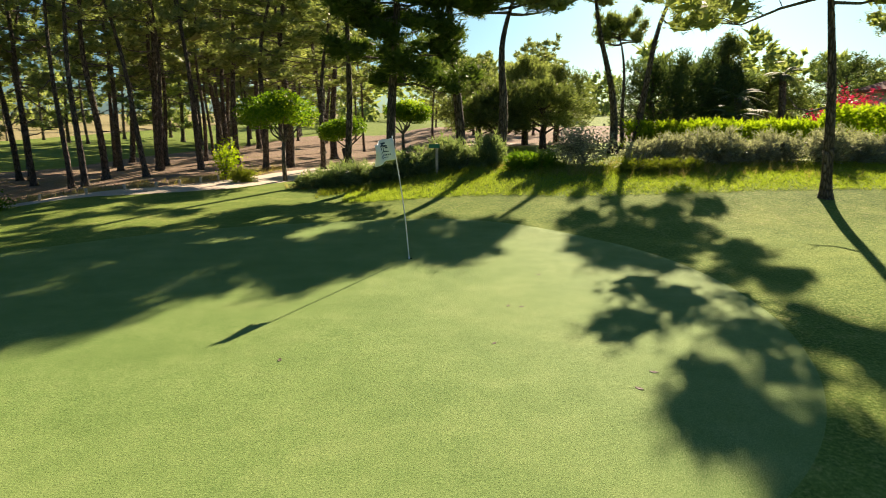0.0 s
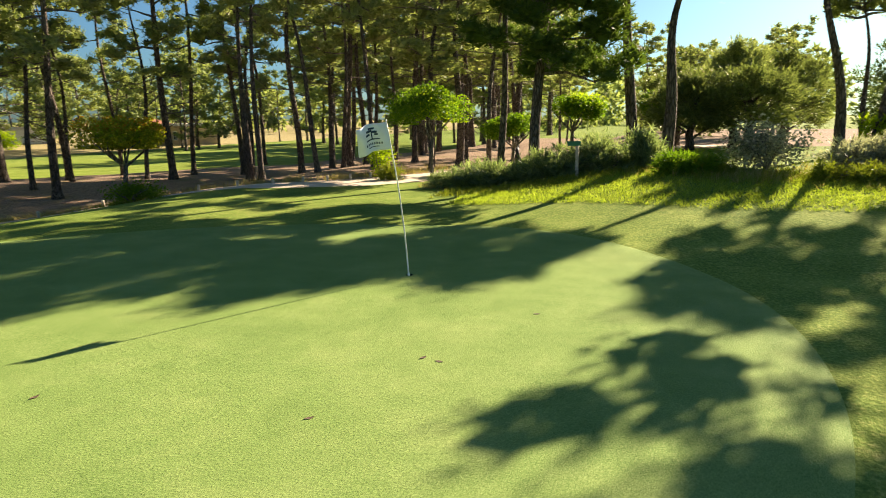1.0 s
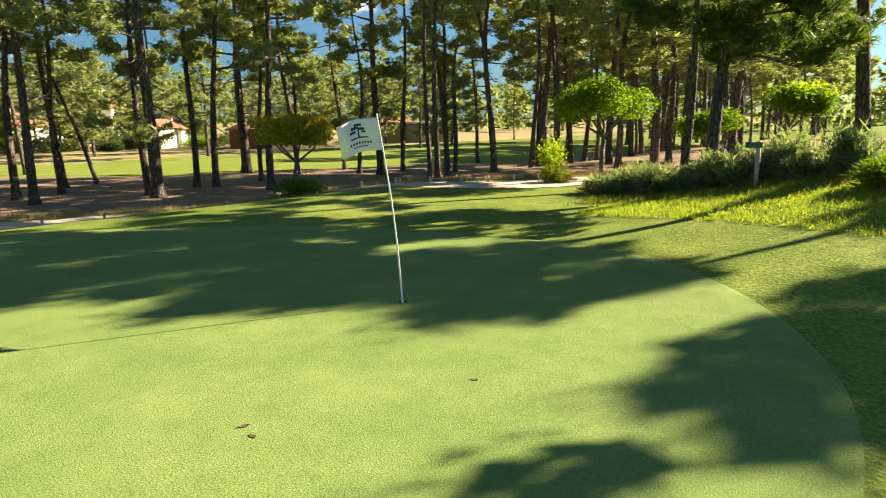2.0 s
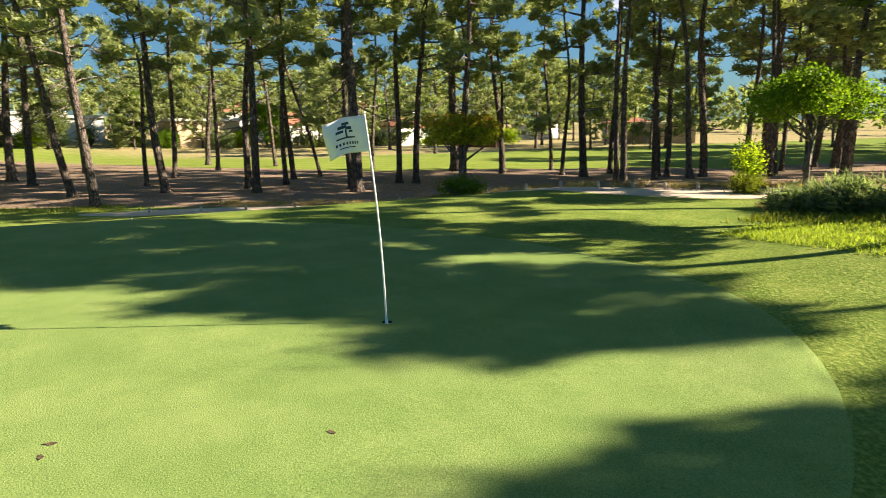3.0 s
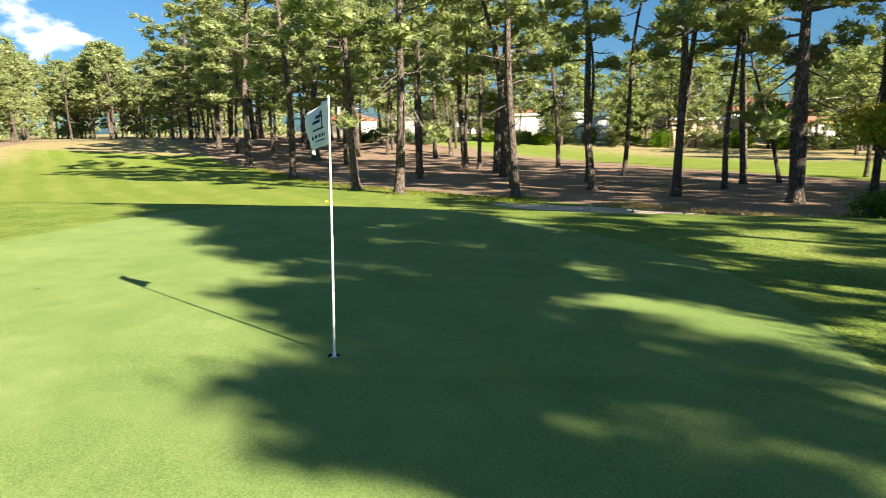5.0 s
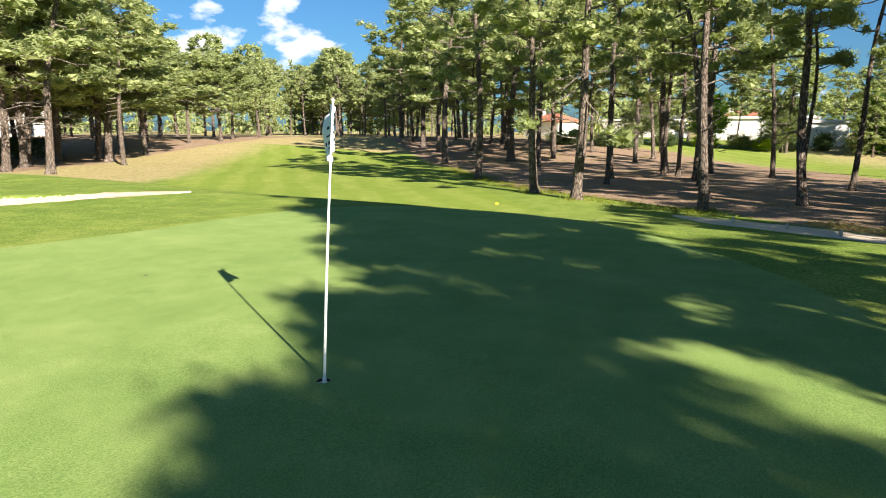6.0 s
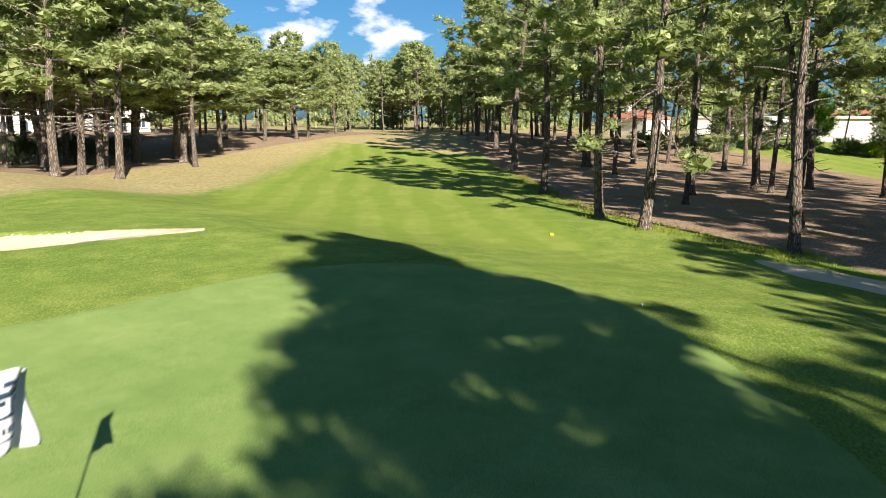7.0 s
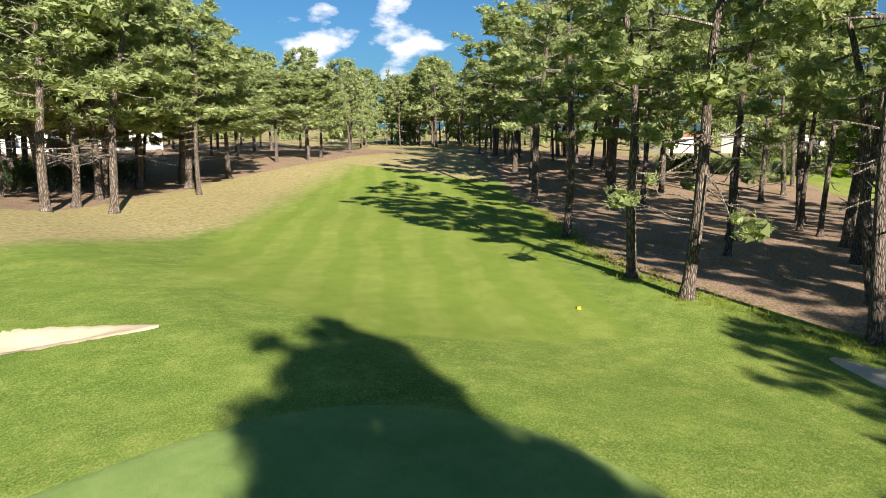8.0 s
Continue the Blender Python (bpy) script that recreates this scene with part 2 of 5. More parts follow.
def unit(v):
    return v / (np.linalg.norm(v, axis=-1, keepdims=True) + 1e-9)


def needles(rng, centres, outward, count, length, width, spread=0.9):
    """Tufts: count narrow blades from each centre, fanning round the outward direction."""
    n = len(centres)
    base = np.repeat(centres, count, axis=0)
    way = unit(np.repeat(outward, count, axis=0) + rng.normal(0, spread * 0.6, (n * count, 3)))
    size = length * rng.uniform(0.7, 1.2, (n * count, 1))
    side = unit(np.cross(way, rng.normal(0, 1, (n * count, 3)))) * width * 0.5
    foot = base + rng.normal(0, 0.03, base.shape)
    return np.stack([foot - side, foot + side, foot + way * size], axis=1)


def pad_hearts(rng, centres, radii):
    """The close-packed middle of each needle pad: twenty loose, uneven facets round a flattened lump."""
    g = (1 + 5 ** 0.5) / 2
    v = unit(np.array([(-1, g, 0), (1, g, 0), (-1, -g, 0), (1, -g, 0), (0, -1, g), (0, 1, g), (0, -1, -g), (0, 1, -g), (g, 0, -1), (g, 0, 1), (-g, 0, -1), (-g, 0, 1)], float))
    f = np.array([(0, 11, 5), (0, 5, 1), (0, 1, 7), (0, 7, 10), (0, 10, 11), (1, 5, 9), (5, 11, 4), (11, 10, 2), (10, 7, 6), (7, 1, 8),
                  (3, 9, 4), (3, 4, 2), (3, 2, 6), (3, 6, 8), (3, 8, 9), (4, 9, 5), (2, 4, 11), (6, 2, 10), (8, 6, 7), (9, 8, 1)])
    n = len(centres)
    tri = np.repeat(v[f][None], n, axis=0) * rng.uniform(0.75, 1.25, (n, 20, 1, 1)) + rng.normal(0, 0.22, (n, 20, 3, 3))
    tri = tri * (radii[:, None, None, None] * np.array([0.60, 0.60, 0.44]))
    return (tri + centres[:, None, None, :]).reshape(-1, 3, 3)


def leaves(rng, centres, size, droop=0.0):
    """One diamond leaf per centre, turned at random."""
    n = len(centres)
    way = unit(rng.normal(0, 1, (n, 3)) + np.array([0, 0, -droop]))
    side = unit(np.cross(way, rng.normal(0, 1, (n, 3))))
    s = size * rng.uniform(0.65, 1.3, (n, 1))
    return np.stack([centres - way * s * 0.5, centres + side * s * 0.32, centres + way * s * 0.5, centres - side * s * 0.32], axis=1)


def ball_points(rng, n, shell=0.35):
    d = unit(rng.normal(0, 1, (n, 3)))
    return d * (rng.uniform(0, 1, (n, 1)) ** shell)


# ---- ground ----
def ease(a):
    a = np.clip(a, 0, 1)
    return a * a * (3 - 2 * a)


def bunker_dip(x, y, margin):
    """The hollow of the sunken bunker south of the green, 0 outside to 1 at its bottom."""
    along, across = (x + 10.5) * 0.911 - (y + 4.2) * 0.412, (x + 10.5) * 0.412 + (y + 4.2) * 0.911
    half = 0.25 + 1.35 * ease(along / 6)
    return ease((half + margin - np.abs(across)) / 0.9) * ease((along + 0.1) / 2.4) * ease((14 - along) / 2)


def ground_z(x, y):
    z = -1.25 * ease((-10.5 - x) / 11) + 0.9 * ease((y - 12) / 10) * ease((x + 4) / 7) + 2.2 * ease((-x - 0.55 * y - 62) / 45)
    z = z - 0.40 * bunker_dip(x, y, 0.12)
    return z + 0.05 * np.sin(x * 0.35 + 1.0) * np.sin(y * 0.29) * ease(-green_depth(x, y) / 4)


HOLE = (-1.11, 10.79)


def green_radius(th):
    """The putting green's outline as a distance from its middle (-4.5, 8.3)."""
    return (7.44 + 0.462 * np.cos(th) - 0.295 * np.sin(th) + 0.758 * np.cos(2 * th) + 0.700 * np.sin(2 * th)
            - 0.148 * np.cos(3 * th) - 0.430 * np.sin(3 * th) - 0.170 * np.cos(4 * th) + 0.160 * np.sin(4 * th))


def green_depth(x, y):
    """How far inside the green's outline a place lies (negative outside)."""
    dx, dy = x + 4.5, y - 8.3
    return green_radius(np.arctan2(dy, dx)) - np.hypot(dx, dy)


def inside(poly, x, y):
    """Signed distance to a polygon, positive within."""
    dist, odd = np.full(x.shape, 1e9), np.zeros(x.shape, bool)
    for (x0, y0), (x1, y1) in zip(poly, poly[1:] + poly[:1]):
        ex, ey = x1 - x0, y1 - y0
        k = np.clip(((x - x0) * ex + (y - y0) * ey) / (ex * ex + ey * ey), 0, 1)
        dist = np.minimum(dist, np.hypot(x - x0 - k * ex, y - y0 - k * ey))
        crosses = ((y0 > y) != (y1 > y)) & (x < ex * (y - y0) / (ey if ey else 1e-9) + x0)
        odd ^= crosses
    return np.where(odd, dist, -dist)


WOOD_NORTH = [(-26.5, 9), (-30.5, -2), (-47, -18), (-67, -38.5), (-92, -64), (-120, -60), (-92, -22), (-76, -5), (-66, 6), (-50.5, 17.5),
              (-38, 27), (-35, 36), (-26, 49), (-22, 75), (40, 75), (40, 46), (6, 33), (-2, 31), (-6.5, 27.5), (-9, 24.2), (-14, 22.2),
              (-18.5, 20.2), (-21.5, 16), (-23.6, 12)]
WOOD_SOUTH = [(-6, -33), (-16.5, -39), (-23, -43), (-42, -57.5), (-61, -62), (-90, -74), (-90, -140), (30, -140), (30, -24)]
FAR_FAIRWAY = [(-115, -36), (-92, -22), (-76, -5), (-66, 6), (-50.5, 17.5), (-38, 27), (-35, 36), (-26, 49), (-22, 75), (-34, 80), (-41, 69),
               (-52, 47), (-56, 33), (-66, 20), (-79, 8), (-104, -4), (-125, -16)]
FAIRWAY = [(-15, -1), (-22, 3), (-29, -4), (-46, -20), (-66, -41), (-92, -67), (-105, -70), (-78, -66), (-60, -57), (-42, -46), (-26, -29), (-15, -12)]
DRY = [(-5, -17), (-14, -21), (-25, -25.5), (-43.5, -43.5), (-62, -57), (-62, -66), (-42, -62), (-22, -48), (-2, -44)]


def build_ground():
    near_x = np.concatenate([np.arange(-75, -12.01, 0.6), np.arange(-11.85, 1.5, 0.15), np.arange(1.8, 25.01, 0.6)])
    near_y = np.concatenate([np.arange(-75, -11.99, 0.6), np.arange(-11.85, -2.9, 0.15), np.arange(-2.4, 62.01, 0.6)])
    far = np.array([8, 18, 32, 55, 90, 150, 260, 500, 1000, 2500.0])
    xs = np.concatenate([near_x[0] - far[::-1], near_x, near_x[-1] + far])
    ys = np.concatenate([near_y[0] - far[::-1], near_y, near_y[-1] + far])
    gx, gy = np.meshgrid(xs, ys)
    gz = ground_z(gx, gy)
    inner = green_depth(gx, gy)
    gz = gz - 0.35 * ease((inner - 0.7) / 0.8) - 0.15 * bunker_dip(gx, gy, -0.02)
    verts = np.stack([gx, gy, gz], -1).reshape(-1, 3)
    h, w = gx.shape
    idx = np.arange(h * w).reshape(h, w)
    quads = np.stack([idx[:-1, :-1], idx[:-1, 1:], idx[1:, 1:], idx[1:, :-1]], -1).reshape(-1, 4)
    me = bpy.data.meshes.new("ground")
    me.from_pydata(verts.tolist(), [], quads.tolist())
    me.materials.append(GROUND)
    me.shade_smooth()
    wood = np.maximum(inside(WOOD_NORTH, gx, gy), inside(WOOD_SOUTH, gx, gy))
    fair = np.maximum(inside(FAIRWAY, gx, gy), inside(FAR_FAIRWAY, gx, gy))
    dry = np.maximum(inside(DRY, gx, gy), np.where(gx < -60, -inside(FAR_FAIRWAY, gx, gy), -9) * 0.6)
    scale = np.maximum(1.0, np.hypot(gx, gy) / 40)
    zone = np.stack([np.clip(0.5 + d / (soft_edge * scale), 0, 1) for d, soft_edge in ((wood, 2.2), (fair, 2.2), (dry, 7.0))] + [np.ones(gx.shape)], -1)
    att = me.color_attributes.new("zone", "FLOAT_COLOR", "POINT")
    att.data.foreach_set("color", zone.astype(np.float32).ravel())
    tagged(new("ground", me), "mown golf rough, fairway and brown pine-needle floor", "ground", kind="structure")


def green_height(x, y):
    d = green_depth(x, y)
    return ground_z(x, y) + 0.03 * ease((d + 0.02) / 0.5) + 0.03 * np.sin(x * 0.4) * np.sin(y * 0.33 + 0.5) * ease(d / 2)


def build_green():
    rings, segs = 64, 220
    k = (np.linspace(0, 1, rings) ** 1.1)[:, None]
    # walk outward from the hole to the outline
    out = []
    for i in range(segs):
        a = 2 * math.pi * i / segs
        lo, hi = 0.0, 25.0
        for _ in range(40):
            m = (lo + hi) / 2
            if green_depth(np.float64(HOLE[0] + m * math.cos(a)), np.float64(HOLE[1] + m * math.sin(a))) > 0:
                lo = m
            else:
                hi = m
        out.append(lo)
    out = np.array(out)
    ang = np.arange(segs) * 2 * math.pi / segs
    r = 0.054 + (out - 0.054)[None, :] * k
    x, y = HOLE[0] + r * np.cos(ang), HOLE[1] + r * np.sin(ang)
    z = green_height(x, y)
    z[-1] -= 0.03
    verts = np.stack([x, y, z], -1).reshape(-1, 3)
    faces = [(i * segs + j, (i + 1) * segs + j, (i + 1) * segs + (j + 1) % segs, i * segs + (j + 1) % segs) for i in range(rings - 1) for j in range(segs)]
    ob = mesh_object("putting_green", verts, faces, GREEN, smooth=True)
    tagged(ob, "smooth closely mown putting green with pale bentgrass turf", "putting green", kind="structure")


def strip(name, mat, line, widths, label, category, lift=0.03):
    """A ribbon of ground along a smoothed line, with uneven edges."""
    rng = np.random.default_rng(7)
    pts = np.array(line, float)
    t = np.linspace(0, len(pts) - 1, 90)
    i = np.clip(t.astype(int), 0, len(pts) - 2)
    f = (t - i)[:, None]
    p0, p1, p2, p3 = pts[np.maximum(i - 1, 0)], pts[i], pts[i + 1], pts[np.minimum(i + 2, len(pts) - 1)]
    c = 0.5 * (2 * p1 + (p2 - p0) * f + (2 * p0 - 5 * p1 + 4 * p2 - p3) * f ** 2 + (3 * p1 - p0 - 3 * p2 + p3) * f ** 3)
    w = np.interp(t, np.arange(len(widths)), widths)
    way = unit(np.gradient(c, axis=0))
    nrm = np.stack([-way[:, 1], way[:, 0]], -1)
    cols = np.linspace(-1, 1, 9)
    jag = 1 + 0.05 * np.sin(np.arange(90) * 0.9) + rng.normal(0, 0.025, 90)
    grid = c[:, None, :] + nrm[:, None, :] * (cols[None, :, None] * (w * jag)[:, None, None] / 2)
    z = ground_z(grid[..., 0], grid[..., 1]) + lift - 0.06 * np.abs(cols)[None, :] ** 6
    verts = np.concatenate([grid, z[..., None]], -1).reshape(-1, 3)
    faces = [(a * 9 + b, a * 9 + b + 1, (a + 1) * 9 + b + 1, (a + 1) * 9 + b) for a in range(89) for b in range(8)]
    tagged(mesh_object(name, verts, faces, mat, smooth=True), label, category, kind="structure")


build_ground()
build_green()
strip("path", PATH_SAND, [(-24.0, 7.8), (-23.0, 9.8), (-21.9, 13), (-20.2, 16.6), (-17.2, 19.6), (-13, 21.5), (-9.6, 22.8), (-7.4, 25.4), (-5.4, 29), (-2, 32.5), (6, 35)],
      [0.3, 1.9, 2.0, 1.7, 1.6, 1.7, 2.6, 3.4, 3.4, 3.0, 2.6], "pale sandy footpath along the edge of the pine wood", "footpath")


# ---- pines ----
def pine(seed, height, crown_base, reach, radius, bushy=1.0, mat=None, grain="near", bend=0.35, shape="open", limbs_count=18, stubs=8, sway=None, tufted=0, rise=1.0, lop=(0.0, 0.0)):
    """One pine: furrowed trunk, forking limbs, dead stubs and a broken crown of needle pads."""
    rng = np.random.default_rng(seed)
    tree = new("pine_tree")
    trunk, limbs = Soup(), Soup()
    bx, by, ph = rng.normal(0, bend), rng.normal(0, bend), rng.uniform(0, 6)
    bx, by = sway or (bx, by)

    def axis(z):
        u = z / height
        wob = 0.13 + 0.25 * bend
        return np.array([bx * u * u + wob * math.sin(u * 7 + ph) * u * 1.6, by * u * u + wob * math.cos(u * 6 + ph) * u * 1.6, z])

    top = height * (0.88 if shape in ("dome", "umbrella") else 0.95)
    zs = [-0.3, 0.0, 0.2, 0.55] + list(np.linspace(1.3, top, 13))
    rad = [radius * (1.5 if z < 0.1 else 1.22 if z < 0.4 else 1.03) * (1 - 0.78 * max(0, z) / height) for z in zs]
    trunk.tube([axis(z) for z in zs], [0.92 * r for r in rad], 10)
    pads = []

    def limb(z, a, length, up, thick, leafy=True):
        foot = axis(z)
        flat = np.array([math.cos(a), math.sin(a), 0.0])
        sag = rng.uniform(-0.05, 0.10) * length
        p1 = foot + flat * length * 0.35 + np.array([0, 0, up * length * 0.30 - sag]) + rng.normal(0, 0.05, 3) * length ** 0.5
        p2 = foot + flat * length * 0.70 + np.array([0, 0, up * length * 0.68 - sag]) + rng.normal(0, 0.08, 3) * length ** 0.5
        p3 = foot + flat * length + np.array([0, 0, up * length * 1.05 + 0.10 * length]) + rng.normal(0, 0.10, 3) * length ** 0.5
        line = [foot, p1, p2, p3]
        limbs.tube(line, [thick, thick * 0.75, thick * 0.5, thick * 0.2], 5, False)
        if not leafy:
            return line
        pads.append((p3, 1.0))
        n = max(3, int(round(2.0 * length)))
        for k in range(n):
            f = 0.9 + 2.0 * (k + rng.uniform(0, 1)) / n
            i = int(f)
            s = line[i] + (line[i + 1] - line[i]) * (f - i)
            b = a + (1 if k % 2 else -1) * rng.uniform(0.5, 1.25)
            ln = length * rng.uniform(0.22, 0.42) * (1.15 - 0.25 * f / 3)
            e = s + np.array([math.cos(b) * ln, math.sin(b) * ln, ln * rng.uniform(-0.05, 0.65)])
            limbs.tube([s, (s + e) / 2 + rng.normal(0, 0.05, 3), e], [thick * 0.38, thick * 0.28, thick * 0.12], 4, False)
            pads.append((e, rng.uniform(0.65, 1.0)))
        return line

    for i in range(limbs_count):
        u = (i + rng.uniform(0.1, 0.9)) / limbs_count
        z = crown_base + (top - crown_base) * u ** 0.85
        a = i * 2.4 + rng.uniform(-0.6, 0.6)
        if shape == "dome":
            prof = 1.08 - 0.55 * u * u
        elif shape == "umbrella":
            prof = 0.74 + 1.15 * u - 1.45 * u * u
        elif shape == "flat":
            prof = 0.95 - 0.25 * u
        else:
            prof = 0.42 + 0.66 * math.sin(math.pi * (0.22 + 0.66 * u))
        length = reach * prof * rng.uniform(0.62, 1.12) * max(0.35, 1 + lop[0] * math.cos(a) + lop[1] * math.sin(a))
        up = (-0.08 + 0.75 * u + rng.uniform(-0.15, 0.2)) * rise
        limb(z, a, length, up, max(0.028, radius * 0.30 * (1 - 0.6 * u)))
    for k in range(14 if shape in ("dome", "umbrella") else 4):
        a = k * 2.4
        pads.append((axis(top) + np.array([math.cos(a), math.sin(a), 0]) * reach * 0.16 * math.sqrt(k) + np.array([0, 0, height - top - 0.05 * k]), 0.95))
    for k in range(stubs):
        z = rng.uniform(crown_base * 0.40, crown_base * 1.1)
        a, ln = rng.uniform(0, 6.28), rng.uniform(0.4, 2.4) * (reach / 3)
        line = limb(z, a, ln, rng.uniform(-0.45, 0.30), 0.042, False)
        for j in range(2):
            b = a + rng.uniform(-1.0, 1.0)
            limbs.tube([line[2], line[2] + np.array([math.cos(b), math.sin(b), rng.uniform(-0.4, 0.3)]) * ln * 0.35], [0.018, 0.007], 4, False)
    for k in range(tufted):
        a = 1.1 + k * 2.1
        line = limb(crown_base * (0.95 - 0.12 * k), a, reach * 0.85, -0.75, 0.05, False)
        pads.extend([(line[3], 1.0), (line[3] + rng.normal(0, 0.35, 3), 0.8), (line[2] + rng.normal(0, 0.3, 3), 0.55)])
    cen, outw = [], []
    tufts, blades_each, long, broad = {"near": (32, 5, 0.21, 0.032), "mid": (20, 4, 0.30, 0.066), "back": (8, 3, 0.46, 0.15)}[grain]
    for c, s in pads:
        m = max(4, int(tufts * s * bushy))
        r = 0.68 * s * (reach / 3.0) ** 0.4
        p = ball_points(rng, m, 0.45) * np.array([r, r, r * (0.85 if shape == "dome" else 0.66)])
        cen.append(c + p + np.array([0, 0, 0.08]))
        outw.append(unit(p + np.array([0, 0, 0.30])))
    cen, outw = np.concatenate(cen), np.concatenate(outw)
    blades = needles(rng, cen, outw, blades_each, long, broad, 0.9 if grain == "near" else 1.5)
    hearts = pad_hearts(rng, np.array([c for c, s in pads]) + np.array([0, 0, 0.05]), np.array([0.68 * s * (reach / 3.0) ** 0.4 for c, s in pads]))
    blades = np.concatenate([blades, hearts])
    trunk.make("trunk", BARK, tree, smooth=True)
    tagged(limbs.make("branch_work", TWIG, tree), kind="stuff")
    tagged(shards("crown", blades, mat or NEEDLE, tree), kind="stuff")
    return tree


PINE_LABEL = "tall maritime pine with bare furrowed trunk on needle floor"
KINDS = {}
KINDS["tall"] = pine(11, 16.5, 7.0, 2.7, 0.25, 0.9, limbs_count=16)
KINDS["lean"] = pine(12, 15.5, 6.2, 2.5, 0.21, 0.9, bend=0.7, limbs_count=15)
KINDS["wide"] = pine(13, 17.5, 6.6, 3.2, 0.29, 0.95, limbs_count=17, stubs=12)
KINDS["thin"] = pine(14, 13.5, 6.2, 1.9, 0.14, 0.85, limbs_count=11)
KINDS["full"] = pine(15, 15.5, 5.6, 2.9, 0.27, 0.95, limbs_count=17, tufted=2, stubs=12)
KINDS["stone"] = pine(21, 11.5, 3.3, 2.6, 0.20, 2.6, mat=STONE_NEEDLE, shape="umbrella", limbs_count=48, stubs=0, sway=(-0.6, 0.1), rise=0.7, lop=(0.12, 0.0))
KINDS["pole"] = pine(22, 6.1, 5.1, 1.5, 0.22, 1.6, bend=0.1, stubs=0, limbs_count=12, sway=(0.25, 0.1))
KINDS["high"] = pine(24, 13.8, 7.7, 2.1, 0.22, 1.5, limbs_count=22, stubs=0, sway=(-1.9, 0.2))
KINDS["slim"] = pine(26, 11.0, 4.6, 1.0, 0.16, 1.3, mat=STONE_NEEDLE, limbs_count=14, stubs=0, sway=(1.0, 0.2))
KINDS["sparse"] = pine(28, 11.5, 7.4, 1.6, 0.21, 0.9, bend=0.2, limbs_count=10)
KINDS["low"] = pine(23, 7.5, 6.2, 1.45, 0.20, 1.3, bend=0.1, limbs_count=20, stubs=2, sway=(-1.3, 0.3), rise=0.4, lop=(-0.95, 0.1))
KINDS["spread"] = pine(25, 9.6, 5.3, 3.4, 0.17, 1.4, bend=0.05, shape="flat", limbs_count=28, stubs=2)
KINDS["tilted"] = pine(27, 8.7, 6.4, 2.3, 0.19, 0.6, bend=0.15, shape="flat", limbs_count=15, stubs=2, sway=(1.9, 0.3), rise=0.3, lop=(0.55, -0.2))
KINDS["round"] = pine(29, 16.5, 5.8, 4.2, 0.24, 1.2, grain="mid", shape="dome", limbs_count=30, stubs=9, rise=1.5)
KINDS["far"] = pine(16, 16.5, 6.0, 3.2, 0.24, 0.95, grain="mid", limbs_count=18)
KINDS["farwide"] = pine(17, 17.0, 5.0, 3.9, 0.27, 1.0, grain="mid", limbs_count=20)
KINDS["farthin"] = pine(18, 14.5, 6.2, 2.4, 0.17, 0.85, grain="mid", limbs_count=14)
KINDS["farlow"] = pine(19, 12.5, 1.8, 3.6, 0.25, 1.1, grain="back", limbs_count=24, stubs=3)
KINDS["back"] = pine(30, 16.0, 5.4, 3.8, 0.26, 1.1, grain="back", shape="dome", limbs_count=26, stubs=4)
KINDS["backthin"] = pine(31, 15.5, 6.4, 2.7, 0.20, 1.0, grain="back", limbs_count=18, stubs=4)
for ob in KINDS.values():
    tagged(ob, PINE_LABEL, "pine tree", "pines of the wood")
used = set()


def plant(kind, x, y, lean=0.0, toward=0.0, size=1.0, turn=None, girth=1.0):
    """Stands a pine at (x, y), leaning by degrees toward a compass angle (0 is +x)."""
    spin = turn if turn is not None else (x * 37.7 + y * 91.3) % 360
    m = pose(x, y, float(ground_z(np.float64(x), np.float64(y))))
    m = m @ pose(0, 0, 0, 0, 0, toward) @ pose(0, 0, 0, 0, lean, 0) @ pose(0, 0, 0, 0, 0, -toward) @ pose(0, 0, 0, 0, 0, spin)
    m = m @ Matrix.Diagonal((size * girth, size * girth, size, 1))
    if kind not in used:
        used.add(kind)
        KINDS[kind].matrix_basis = m
        return KINDS[kind]
    return copy_thing(KINDS[kind], m)


plant("wide", -39.8, 5.4, 0.9, 93, 0.96, girth=0.91)
plant("lean", -31.3, 7.5, 9.2, -89, 1.04, girth=0.94)
plant("tall", -26.3, 8.4, 2.7, -91, 0.93, girth=0.94)
plant("thin", -35.7, 11.2, 0.3, 86, 0.91, girth=1.14)
plant("lean", -30.9, 11.7, 5.0, -96, 0.98, girth=1.15)
plant("lean", -40.8, 13.3, 2.7, 84, 1.06, girth=0.82)
plant("farthin", -55.0, 17.7, 3.5, 81, 1.05, girth=1.30)
plant("tall", -46.9, 17.1, 2.0, 80, 1.00, girth=0.80)
plant("lean", -31.1, 15.9, 1.5, 78, 0.96, girth=1.04)
plant("wide", -27.9, 15.6, 0.5, 77, 1.07, girth=0.80)
plant("lean", -48.8, 22.0, 4.4, -104, 0.95, girth=0.88)
plant("tall", -35.6, 19.7, 3.4, -106, 1.07, girth=0.80)
plant("thin", -32.3, 18.3, 0.7, -105, 1.06, girth=1.09)
plant("thin", -36.3, 21.7, 13.3, -108, 1.06, girth=0.82)
plant("wide", -27.0, 20.3, 3.1, -111, 0.93, girth=0.80)
plant("full", -25.7, 20.1, 0.5, -111, 1.03, girth=1.08)
plant("lean", -41.8, 27.7, 2.5, 67, 0.92, girth=0.81)
plant("lean", -29.1, 24.0, 0.6, 65, 1.03, girth=0.90)
plant("wide", -28.5, 24.8, 1.6, 64, 0.94, girth=0.88)
plant("thin", -29.3, 28.3, 0.5, 59, 0.99, girth=1.13)
plant("thin", -31.2, 32.5, 1.2, -124, 0.92, girth=1.09)
